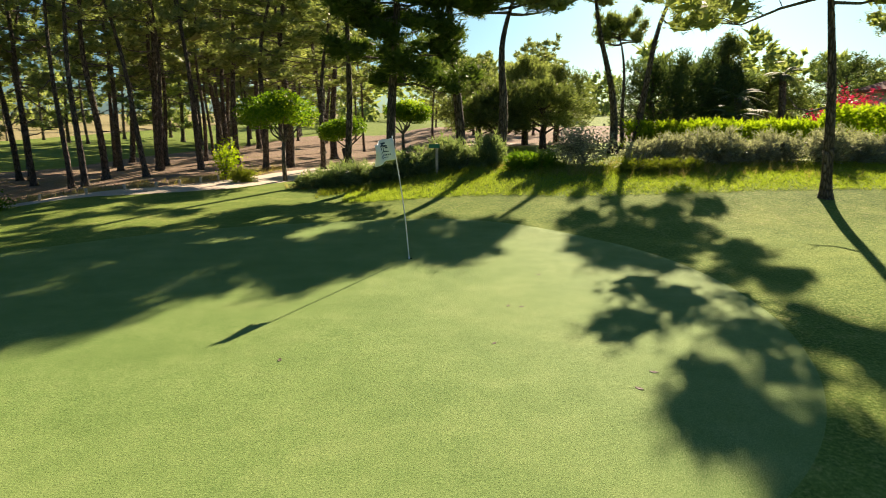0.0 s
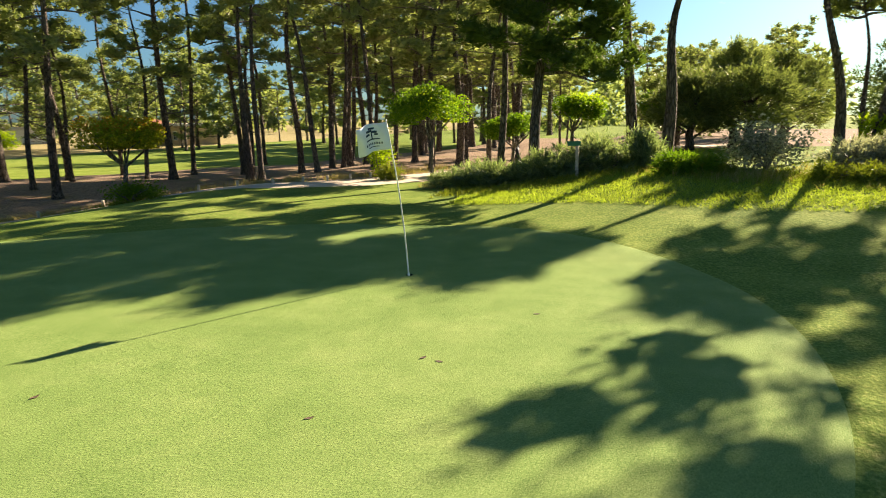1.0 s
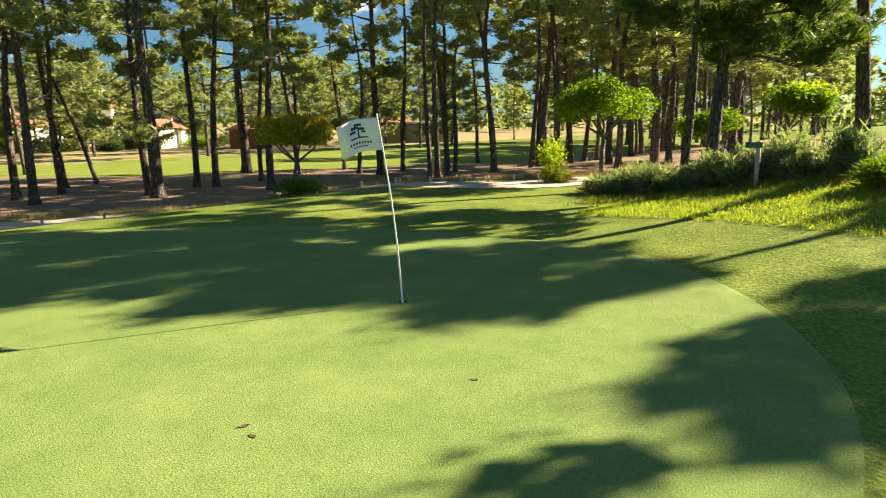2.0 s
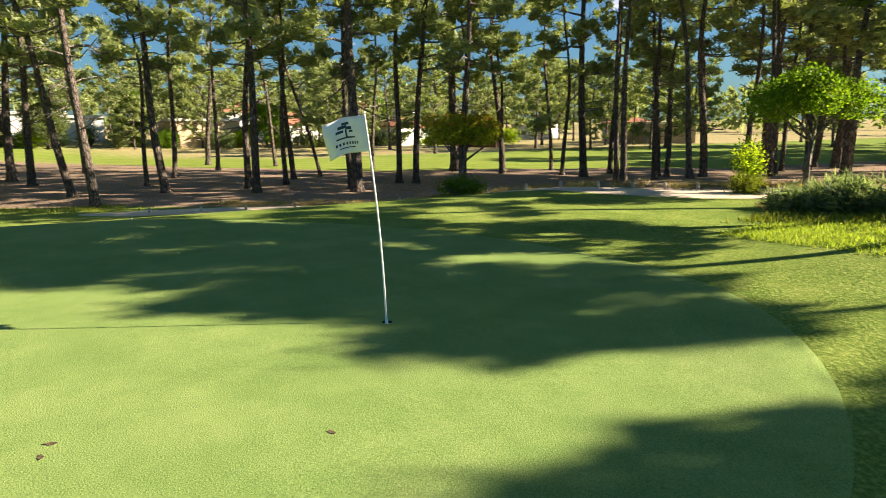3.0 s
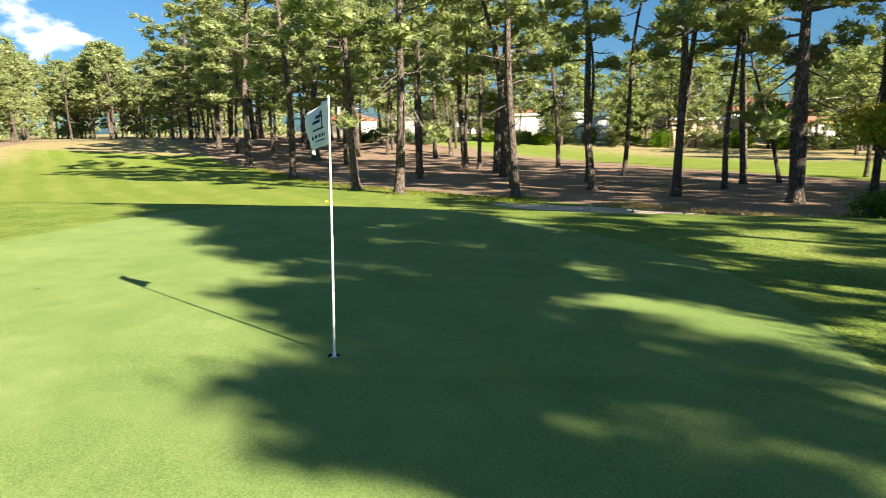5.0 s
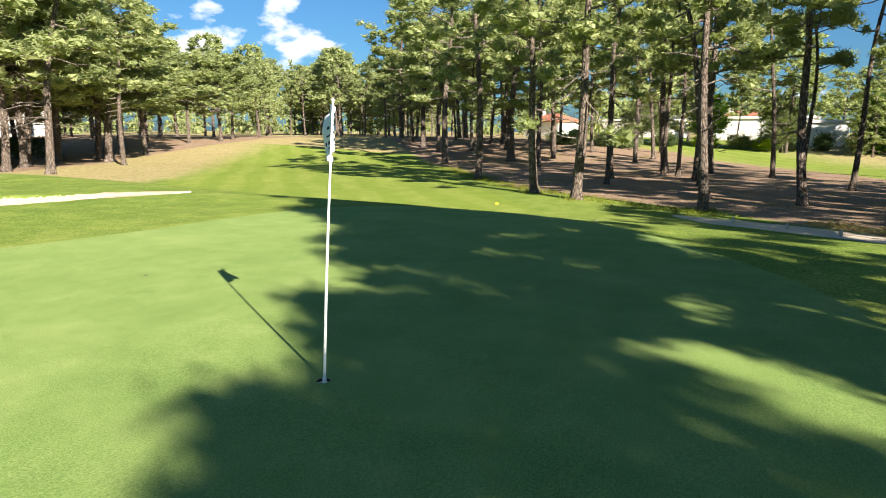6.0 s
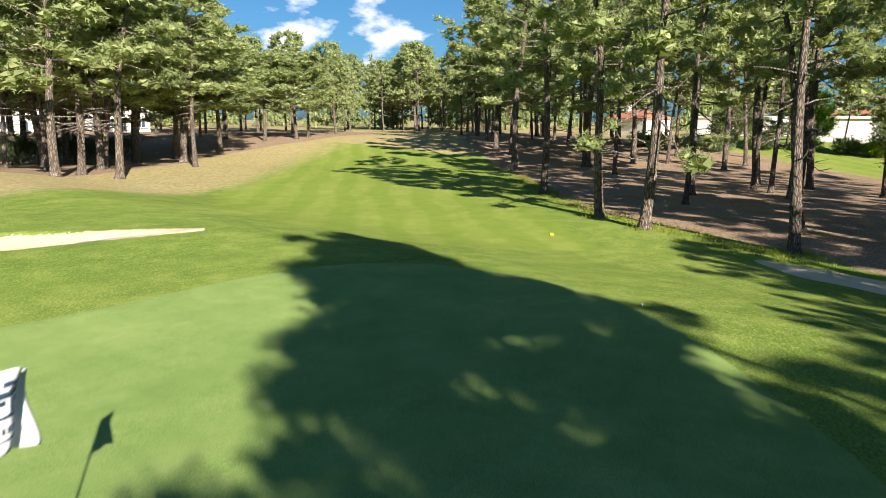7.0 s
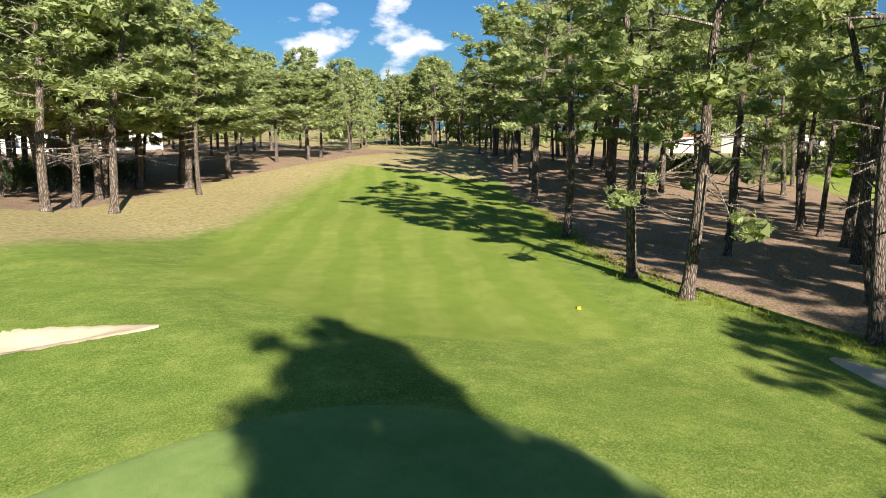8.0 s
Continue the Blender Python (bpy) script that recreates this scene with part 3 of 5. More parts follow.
plant("lean", -32.1, 37.4, 3.4, -128, 0.90, girth=0.80)
plant("thin", -27.7, 34.8, 2.4, 51, 0.96, girth=1.05)
plant("full", -25.9, 35.0, 1.7, -131, 1.07, girth=0.8)
plant("tall", -23.6, 38.9, 2.5, -137, 0.98, girth=0.86)
plant("thin", -23.0, 39.0, 1.6, 42, 1.02, girth=1.17)
plant("lean", -28.1, 48.3, 1.9, -141, 0.99, girth=0.83)
plant("wide", -36.5, -8.6, 1.7, 118, 0.96, girth=1.08)
plant("farwide", -50.8, -20.8, 0.7, 122, 1.06, girth=1.22)
plant("far", -63.3, -30.0, 1.9, 123, 0.91, girth=1.03)
plant("far", -82.6, -47.2, 2.5, 125, 0.64, girth=1.19)
plant("lean", -29.4, -0.9, 3.8, -67, 1.03, girth=1.14)
plant("full", -27.6, 2.2, 1.7, 109, 1.00, girth=0.92)
plant("lean", -37.3, 0.3, 1.1, 107, 1.04, girth=0.80)
plant("far", -66.9, -12.8, 1.7, 110, 0.93, girth=0.97)
plant("wide", -49.4, 8.2, 2.4, -85, 0.91, girth=0.86)
plant("tall", -49.1, 0.6, 0.2, -77, 1.03, girth=0.82)
plant("lean", -47.6, 2.1, 0.2, 102, 0.96, girth=0.94)
plant("full", -42.4, -1.3, 0.4, -72, 0.99, girth=0.92)
plant("full", -53.2, -0.4, 3.1, -76, 1.03, girth=1.07)
plant("wide", -44.9, 4.0, 1.5, 100, 1.08, girth=1.09)
plant("tall", -51.8, 3.5, 2.8, -81, 1.07, girth=1.14)
plant("wide", -53.8, -12.2, 0.8, -65, 0.96, girth=0.96)
plant("farwide", -59.7, -18.2, 1.0, -62, 1.02, girth=1.29)
plant("lean", -22.2, -37.6, 3.9, 160, 1.23, girth=1.30)
plant("round", -24.5, -46.9, 1.8, 161, 1.06, girth=1.30)
plant("round", -25.8, -58.3, 1.8, 163, 0.87, girth=1.30)
plant("round", -22.9, -55.6, 3.5, -16, 0.95, girth=1.30)
plant("round", -27.6, -66.3, 2.7, 163, 0.64, girth=1.30)
plant("round", -25.4, -48.5, 6.1, 160, 1.12, girth=1.03)
plant("round", -35.3, -63.6, 4.0, 157, 0.64, girth=1.30)
plant("round", -36.4, -56.9, 4.4, 155, 0.87, girth=1.30)
plant("round", -35.0, -52.2, 3.4, 154, 0.95, girth=1.30)
plant("round", -42.4, -57.3, 3.7, -29, 0.73, girth=1.30)
plant("round", -54.4, -66.0, 2.2, 147, 0.68, girth=1.19)
plant("round", -58.8, -64.6, 1.3, -36, 0.67, girth=1.21)
plant("round", -61.8, -65.8, 0.3, -37, 0.67, girth=1.09)
plant("round", -53.2, -74.1, 1.4, 150, 0.65, girth=1.27)
plant("round", -42.7, -66.2, 2.0, 153, 0.72, girth=1.26)
plant("far", -72.7, -40.6, 2.9, -53, 0.75, girth=1.25)
plant("far", -79.7, -37.9, 2.2, -57, 0.75, girth=1.17)
plant("far", -64.8, -15.6, 1.8, -66, 1.04, girth=1.29)
plant("far", -76.2, -7.0, 4.3, -76, 0.92, girth=1.08)
plant("far", -70.8, -8.3, 0.6, 106, 1.02, girth=1.01)
plant("far", -70.4, -6.2, 4.6, -75, 1.08, girth=1.00)
plant("full", -21.4, 36.3, 1.0, -151, 0.93, girth=0.66)
plant("lean", -7.6, 30.5, 1.8, 11, 0.62, girth=1.23)
plant("thin", -4.9, 30.5, 1.3, 7, 0.76, girth=1.22)
plant("tall", -22.4, 49.2, 1.9, 23, 0.97, girth=0.82)
plant("farthin", -22.9, 53.6, 3.6, 22, 0.99, girth=1.05)
plant("lean", -32.5, 33.5, 4.3, -132, 0.97, girth=1.12)
plant("full", -35.5, 31.4, 0.1, -128, 1.10, girth=1.08)
plant("tall", -26.8, 38.0, 1.2, 39, 0.99, girth=0.80)
plant("sparse", -15.0, 27.3, 2.1, 180, 0.95, girth=0.62)
plant("sparse", -14.3, 27.0, 1.0, 180, 0.95, girth=1.25)
plant("sparse", -12.4, 28.6, 6.5, 185, 0.95, girth=1.15)
plant("sparse", -13.3, 33.0, 3, 10, 0.98, girth=1.1)
plant("sparse", -10.7, 31.0, 3.3, 180, 0.95, girth=1.1)
plant("sparse", -11.0, 31.7, 3, 200, 0.98, girth=0.9)
plant("tall", -6.7, 32.0, 1.4, 0, 0.62, girth=1.66)
plant("slim", -3.43, 26.4, 0.5, 0, 1.0, turn=0)
plant("stone", -1.6, 23.3, 3.0, 0, 1.0, turn=0)
plant("high", 1.35, 26.9, 1.5, 180, 1.0, turn=0)
plant("pole", 2.45, 23.2, 0.7, 0, 1.0, turn=0)
plant("low", 7.8, 26.6, 0.5, 180, 1.0, turn=0)
plant("tilted", 9.0, 27.4, 3, 0, 1.0, turn=0)
plant("pole", 9.2, 29.5, 2, 180, 0.92, girth=0.6)
plant("spread", 10.1, 15.8, 4.6, 180, 0.92)
plant("spread", 20.0, 23.0, 1.0, 180, 1.0)
plant("tall", -24.7, 25.7, 0.5, 60)
plant("tall", -5.0, 36.9, 1, 180, 0.62, girth=1.66)


# deeper rows of the wood
def fill_wood(seed, count, poly, kinds, apart, sizes=(0.85, 1.12)):
    rng = np.random.default_rng(seed)
    taken = [tuple(ob.location[:2]) for ob in scene.objects if ob.get("category") == "pine tree"]
    px, py = [p[0] for p in poly], [p[1] for p in poly]
    made = 0
    for _ in range(4000):
        x, y = rng.uniform(min(px), max(px)), rng.uniform(min(py), max(py))
        if made >= count:
            break
        if float(inside(poly, np.array([x]), np.array([y]))[0]) < 0 or any((x - a) ** 2 + (y - b) ** 2 < apart ** 2 for a, b in taken):
            continue
        taken.append((x, y))
        plant(str(rng.choice(kinds)), round(x, 1), round(y, 1), float(rng.uniform(0, 4)), float(rng.uniform(0, 360)), float(rng.uniform(*sizes)))
        made += 1


bpy.context.view_layer.update()
fill_wood(31, 26, [(-21, 35), (-8, 33), (-6, 40), (-9, 75), (-22, 75)], ["far", "farthin", "farthin", "thin"], 2.4, (0.72, 0.95))
fill_wood(45, 16, [(-36, 82), (-20, 77), (-8, 77), (0, 95), (-30, 112), (-62, 102)], ["back", "backthin", "farlow"], 4.0, (0.9, 1.15))
fill_wood(43, 12, [(-5, 44), (10, 46), (14, 75), (-8, 75)], ["backthin", "farlow"], 2.8, (0.36, 0.46))
fill_wood(40, 14, [(-17, -37), (-30, -41), (-42, -60), (-30, -75), (-13, -60)], ["round", "far", "farwide"], 3.4, (0.95, 1.1))
fill_wood(32, 28, [(-58, 2), (-92, -30), (-110, -62), (-92, -66), (-66, -36)], ["far", "farthin", "farwide", "backthin"], 3.0)
fill_wood(33, 26, [(-40, -60), (-62, -66), (-92, -80), (-92, -125), (-15, -110), (-22, -72)], ["back", "farlow", "backthin", "back"], 3.4, (0.75, 0.95))
fill_wood(36, 32, [(-95, 12), (-72, 26), (-60, 42), (-48, 72), (-60, 110), (-110, 110), (-140, 40)], ["farlow", "back", "backthin", "farlow"], 4.5, (0.62, 0.88))
fill_wood(37, 8, [(-112, -2), (-135, -14), (-160, 20), (-130, 30)], ["farlow", "back", "backthin", "farlow"], 4.5, (0.7, 0.95))


def distant_woods():
    """Woodland belt that closes the view all round."""
    rng = np.random.default_rng(40)
    tris = []
    for i in range(620):
        a = rng.uniform(0, 2 * math.pi)
        d = rng.uniform(150, 330)
        x, y = -40 + d * math.cos(a), 0 + d * math.sin(a)
        h = rng.uniform(11, 17)
        z = float(ground_z(np.float64(x), np.float64(y)))
        m = 26
        c = ball_points(rng, m, 0.4) * np.array([4.2, 4.2, 3.6]) + np.array([x, y, z + h - 4])
        low = ball_points(rng, 12, 0.4) * np.array([3.5, 3.5, 2.6]) + np.array([x, y, z + 3.0])
        cc = np.concatenate([c, low])
        tris.append(needles(rng, cc, unit(cc - np.array([x, y, z + h - 5])), 6, 2.0, 1.1))
        foot = np.array([[x - 0.25, y, z], [x + 0.25, y, z], [x, y, z + h * 0.8]])
        tris.append(foot[None])
    ob = shards("distant_woods", np.concatenate(tris), NEEDLE)
    tagged(ob, "distant dark green pine woods beyond the fairways", "woods", kind="stuff")


fill_wood(41, 8, [(-50, 68), (-62, 66), (-74, 78), (-66, 84), (-54, 78)], ["farlow", "back", "backthin", "farlow"], 3.0, (0.55, 0.8))
fill_wood(42, 8, [(-86, -14), (-80, 8), (-88, 30), (-96, 30), (-92, 4), (-98, -14)], ["farlow", "back", "backthin", "farlow"], 3.5, (0.5, 0.75))
fill_wood(38, 38, [(-104, -76), (-112, -66), (-165, -95), (-150, -140), (-98, -104)], ["back", "farlow", "backthin", "back"], 3.4, (0.85, 1.08))
distant_woods()


# ---- shrubs and garden trees ----
CURLY = leaf_material("clipped_bright_leaves", (0.060, 0.130, 0.012), (0.120, 0.225, 0.018), (0.220, 0.320, 0.030), 0.55)
GOLDEN = leaf_material("golden_olive_leaves", (0.150, 0.180, 0.024), (0.330, 0.340, 0.040), (0.540, 0.480, 0.060), 0.55)
LIME = leaf_material("lime_hedge_leaves", (0.150, 0.240, 0.014), (0.280, 0.390, 0.022), (0.420, 0.500, 0.040), 0.62)
SILVER = leaf_material("silvery_shrub_leaves", (0.13, 0.14, 0.12), (0.28, 0.29, 0.25), (0.54, 0.55, 0.50), 0.45)
JUNIPER = leaf_material("grey_green_shrub_leaves", (0.095, 0.145, 0.075), (0.190, 0.250, 0.130), (0.340, 0.390, 0.230), 0.55)
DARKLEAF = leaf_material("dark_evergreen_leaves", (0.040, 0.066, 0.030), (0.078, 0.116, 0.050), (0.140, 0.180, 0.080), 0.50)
OLIVE = leaf_material("olive_green_leaves", (0.080, 0.110, 0.045), (0.155, 0.195, 0.078), (0.250, 0.285, 0.120), 0.42)
MAGENTA = leaf_material("magenta_blossom", (0.28, 0.010, 0.075), (0.50, 0.022, 0.15), (0.62, 0.05, 0.12), 0.4)
WEED = leaf_material("yellow_green_weeds", (0.110, 0.160, 0.016), (0.200, 0.240, 0.030), (0.300, 0.310, 0.060), 0.4)
# Brighter than the rough: the bank's sunlit glow is put into the blade colour.
BANKGRASS = leaf_material("sun_tinted_bank_grass", (0.150, 0.220, 0.028), (0.265, 0.350, 0.048), (0.410, 0.460, 0.095), 0.55)
STRAW = leaf_material("dry_straw", (0.22, 0.17, 0.07), (0.38, 0.31, 0.14), (0.52, 0.45, 0.24), 0.45)
RUST = leaf_material("rusty_leaves", (0.30, 0.13, 0.02), (0.48, 0.24, 0.03), (0.60, 0.38, 0.05), 0.55)
FROND = leaf_material("palm_fronds", (0.050, 0.080, 0.022), (0.090, 0.125, 0.035), (0.150, 0.175, 0.060), 0.35, 0.65)


def at_ground(x, y, sink=0.03):
    return float(ground_z(np.float64(x), np.float64(y))) - sink


def umbrella_tree(name, x, y, height, radius, thick, mat, label, seed, lean=(0.0, 0.0), second=None, third=None, leaf=0.095, dense=1.0):
    """A small tree trained to a dome on bare crooked stems."""
    rng = np.random.default_rng(seed)
    tree = new(name)
    tree.location = (x, y, at_ground(x, y, 0.05))
    stems = Soup()
    lx, ly = lean
    fork = np.array([lx * 0.7, ly * 0.7, (height - thick) * 0.8])
    base = np.array([0.0, 0.0, -0.1])
    top = height - thick
    stems.tube([base, base * 0.5 + fork * 0.5 + rng.normal(0, 0.06, 3), fork], [0.10, 0.085, 0.07], 8)
    for k in range(6):
        a = k * 1.05 + rng.uniform(-0.3, 0.3)
        tip = np.array([lx + math.cos(a) * radius * 0.6, ly + math.sin(a) * radius * 0.6, top + thick * 0.4])
        mid = fork + (tip - fork) * 0.5 + rng.normal(0, 0.12, 3)
        stems.tube([fork, mid, tip], [0.045, 0.032, 0.014], 6, False)
    tagged(stems.make("trunk", TWIG, tree, smooth=True), "crooked bare grey-brown stems")
    n = int(13 * dense)
    lobes = np.stack([rng.uniform(-1, 1, n), rng.uniform(-1, 1, n), np.zeros(n)], -1)
    lobes = np.concatenate([lobes[np.hypot(lobes[:, 0], lobes[:, 1]) < 0.85], [[0, 0, 0]]])
    rr = np.hypot(lobes[:, 0], lobes[:, 1])
    lobes = lobes * radius * 0.85
    lobes[:, 2] = top + thick * (0.33 + 0.34 * (1 - rr ** 2) + rng.uniform(-0.14, 0.10, len(rr)))
    pts = []
    for c in lobes:
        m = int(760 * dense)
        p = ball_points(rng, m, 0.35) * np.array([radius * 0.42, radius * 0.42, thick * 0.42])
        p[:, 2] = np.maximum(p[:, 2], -thick * 0.3)
        pts.append(p + c + np.array([lx, ly, 0]))
    pts = np.concatenate(pts)
    tagged(shards("crown", leaves(rng, pts, leaf, 0.2), mat, tree), kind="stuff")
    # second colours extra leaves on the crown's +x side, third those on its top
    if second:
        q = pts[rng.uniform(0, 1, len(pts)) < 0.35] * np.array([1.02, 1.02, 1.01]) + rng.normal(0, 0.05, 3)
        q = q[q[:, 0] > lx - 0.1]
        tagged(shards("new_growth", leaves(rng, q, leaf * 0.9, 0.2), second, tree), "bright yellow-green leaves on one side", kind="stuff")
    if third:
        q = pts[(rng.uniform(0, 1, len(pts)) < 0.5) & (pts[:, 2] > top + thick * 0.62)] * np.array([1.01, 1.01, 1.015])
        tagged(shards("top_growth", leaves(rng, q, leaf, 0.0), third, tree), "rusty orange leaves on top", kind="stuff")
    return tagged(tree, label, "small tree")


def bush(name, x, y, radii, mat, label, seed, blades=True, count=420, size=0.3, category="shrub", group=""):
    """A low shrub: woody stems and a lobed mass of leaves."""
    rng = np.random.default_rng(seed)
    thing = new(name)
    thing.location = (x, y, at_ground(x, y))
    stems = Soup()
    for k in range(7):
        a = rng.uniform(0, 6.28)
        e = np.array([math.cos(a) * radii[0] * 0.6, math.sin(a) * radii[1] * 0.6, radii[2] * rng.uniform(0.6, 1.1)])
        stems.tube([np.zeros(3), e * np.array([0.4, 0.4, 0.6]), e], [0.03, 0.022, 0.008], 4, False)
    tagged(stems.make("stem_work", TWIG, thing), kind="stuff")
    lobe = rng.uniform(-1, 1, (9, 3)) * np.array(radii) * np.array([0.62, 0.62, 0.0])
    lobe[:, 2] = radii[2] * rng.uniform(0.35, 0.75, 9)
    pts, out = [], []
    for c in lobe:
        p = ball_points(rng, count // 9, 0.45) * np.array(radii) * np.array([0.48, 0.48, 0.55])
        q = p + c
        pts.append(q)
        out.append(unit(p + np.array([0, 0, radii[2] * 0.35])))
    pts, out = np.concatenate(pts), np.concatenate(out)
    keep = pts[:, 2] > 0.02
    pts, out = pts[keep], out[keep]
    if blades:
        data = needles(rng, np.repeat(pts, 2, axis=0) + rng.normal(0, size * 0.3, (len(pts) * 2, 3)), np.repeat(out, 2, axis=0), 5, size * 0.62, size * 0.10)
    else:
        data = leaves(rng, np.repeat(pts, 6, axis=0) + rng.normal(0, size * 0.5, (len(pts) * 6, 3)), size * 0.38)
    tagged(shards("foliage", data, mat, thing), kind="stuff")
    return tagged(thing, label, category, group)


def leafy_tree(name, x, y, height, crown_low, radius, mat, label, seed, leaf=0.28, count=1900, narrow=1.0, category="tree"):
    """A broad evergreen with a tapered trunk, limbs and a lobed crown."""
    rng = np.random.default_rng(seed)
    tree = new(name)
    tree.location = (x, y, at_ground(x, y, 0.05))
    trunk, limbs = Soup(), Soup()
    zs = np.linspace(-0.1, height * 0.85, 7)
    off = rng.normal(0, 0.12, (7, 2)) * np.linspace(0, 1, 7)[:, None]
    trunk.tube([(off[i, 0], off[i, 1], z) for i, z in enumerate(zs)], [0.16 * (1.2 - z / height) for z in zs], 8)
    mids = []
    for k in range(16):
        u = (k + rng.uniform(0, 1)) / 16
        z = crown_low + (height - crown_low) * u * 0.9
        w = radius * (0.45 + 0.75 * math.sin(math.pi * min(1, 0.22 + 0.72 * u))) * narrow
        a = k * 2.4
        e = np.array([math.cos(a) * w * 0.7, math.sin(a) * w * 0.7, z + rng.uniform(0.1, 0.5)])
        limbs.tube([(0, 0, z - 0.3), e * 0.5 + np.array([0, 0, (z - 0.3) * 0.5]), e], [0.06, 0.04, 0.015], 5, False)
        mids.append((e, w))
    mids.append((np.array([0, 0, height - radius * 0.25]), radius * 0.6))
    pts = np.concatenate([c + ball_points(rng, count // 17, 0.45) * np.array([w * 0.48, w * 0.48, (height - crown_low) * 0.15]) for c, w in mids])
    pts = pts[pts[:, 2] > 0.1]
    trunk.make("trunk", BARK, tree, smooth=True)
    tagged(limbs.make("branch_work", BARK, tree), kind="stuff")
    tagged(shards("crown", needles(rng, np.repeat(pts, 2, axis=0) + rng.normal(0, leaf * 0.4, (len(pts) * 2, 3)), np.repeat(unit(pts - np.array([0, 0, crown_low])), 2, axis=0), 4, leaf * 0.75, leaf * 0.16), mat, tree), kind="stuff")
    return tagged(tree, label, category)


def hedge(x0, y0, x1, y1, height, wide, seed, label, mat=None):
    rng = np.random.default_rng(seed)
    thing = new("hedge")
    n = int(math.hypot(x1 - x0, y1 - y0) * 330)
    t = rng.uniform(0, 1, n)
    x, y = x0 + (x1 - x0) * t + rng.normal(0, wide * 0.4, n), y0 + (y1 - y0) * t + rng.normal(0, wide * 0.4, n)
    h = height * (1 + 0.10 * np.sin(t * 40) + 0.06 * np.sin(t * 91))
    z = ground_z(x, y) + h * rng.uniform(0, 1, n) ** 0.45
    pts = np.stack([x, y, z], -1)
    stems = Soup()
    for k in range(int(math.hypot(x1 - x0, y1 - y0) * 2)):
        f = rng.uniform(0, 1)
        sx, sy = x0 + (x1 - x0) * f, y0 + (y1 - y0) * f
        stems.tube([(sx, sy, at_ground(sx, sy, 0.1)), (sx + rng.normal(0, 0.1), sy, at_ground(sx, sy) + height * 0.8)], [0.03, 0.012], 4, False)
    tagged(stems.make("stem_work", TWIG, thing), kind="stuff")
    tagged(shards("foliage", needles(rng, pts, np.tile([0, 0, 1.0], (n, 1)), 4, 0.22, 0.07), mat or LIME, thing), kind="stuff")
    tagged(thing, label, "hedge")


umbrella_tree("umbrella_tree", -5.85, 25.6, 3.5, 1.75, 1.5, CURLY, "small tree clipped to a bright green dome on bare stems", 51, second=LIME, dense=1.4)
umbrella_tree("umbrella_tree", -3.7, 30.2, 2.4, 1.35, 1.1, CURLY, "low dome-clipped green tree at the wood's edge", 52)
umbrella_tree("umbrella_tree", -1.1, 29.2, 2.8, 1.25, 1.1, CURLY, "low dome-clipped green tree at the wood's edge", 53, second=LIME)
umbrella_tree("umbrella_tree", 2.6, 31.5, 2.6, 1.1, 1.2, CURLY, "low dome-clipped green tree behind the sandy path", 54, second=LIME)
umbrella_tree("umbrella_tree", -14.5, 19.6, 2.9, 1.5, 1.4, GOLDEN, "golden olive dome-shaped small tree on a crooked trunk", 55, lean=(-0.5, 0.4), second=LIME, dense=1.3, third=RUST)
bush("shrub", -14.0, 19.1, (1.1, 0.8, 0.55), CURLY, "low dark green bush round the crooked tree's foot", 56, False, 500, 0.2)
bush("shrub", -8.4, 26.4, (0.6, 0.6, 1.5), LIME, "yellow-green leafy sapling beside the sandy path", 57, False, 260, 0.25)
bush("shrub", -7.4, 25.2, (0.55, 0.4, 0.45), WEED, "small yellow-green weed clump on the sandy path", 58, True, 200, 0.25)
for i, (sx, sy, r, h) in enumerate([(-4.2, 22.9, 0.8, 0.4), (-3.2, 22.8, 0.95, 0.55), (-2.2, 22.6, 1.0, 0.6), (-1.2, 22.4, 1.0, 0.68), (-0.3, 22.2, 1.0, 0.72), (0.4, 22.6, 0.8, 0.95),
                                    (1.0, 21.9, 0.7, 0.6), (1.8, 21.8, 0.6, 0.85)]):
    bush("shrub", sx, sy, (r, 0.75, h), JUNIPER, "spreading grey-green shrub on the grassy bank", 60 + i, True, 420, 0.34, group="shrubs on the bank")
bush("shrub", 2.9, 20.2, (0.8, 0.5, 0.4), CURLY, "low dark green shrub on the grassy bank", 70, True, 300, 0.3)
bush("shrub", 3.5, 20.3, (0.6, 0.4, 0.3), WEED, "yellow-green weed patch on the grassy bank", 71, True, 220, 0.22)
bush("shrub", 4.9, 20.9, (1.05, 0.8, 1.15), SILVER, "rounded silver-grey shrub on the grassy bank", 72, False, 700, 0.22)
for i in range(3):
    bush("shrub", 6.2 + i * 0.8, 19.4, (0.6, 0.45, 0.32), WEED, "low yellow-green weeds beside the pine", 73 + i, True, 220, 0.22)
for i in range(8):
    sx = 7.2 + i * 1.15
    bush("shrub", sx, 20.8 + 0.25 * math.sin(i * 2.1), (0.95, 0.7, 0.62 + 0.18 * (i % 3)), SILVER, "grey sprawling dry shrub below the hedge", 80 + i, True, 480, 0.32, group="grey shrubs below the hedge")
hedge(9.0, 27.5, 16.0, 24.5, 1.2, 0.9, 90, "clipped lime-green garden hedge in sun")
hedge(16.0, 24.5, 24.0, 23.5, 1.7, 0.9, 91, "clipped lime-green garden hedge in sun")
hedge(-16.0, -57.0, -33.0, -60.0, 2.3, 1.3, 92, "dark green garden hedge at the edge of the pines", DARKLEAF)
hedge(-15.0, -66.0, -26.0, -69.0, 2.6, 1.2, 93, "sunlit yellow-green clipped garden hedge")
leafy_tree("evergreen_tree", 3.4, 30.0, 2.6, 0.7, 1.3, OLIVE, "dense rounded olive-green young pine behind the bank", 100, category="tree")
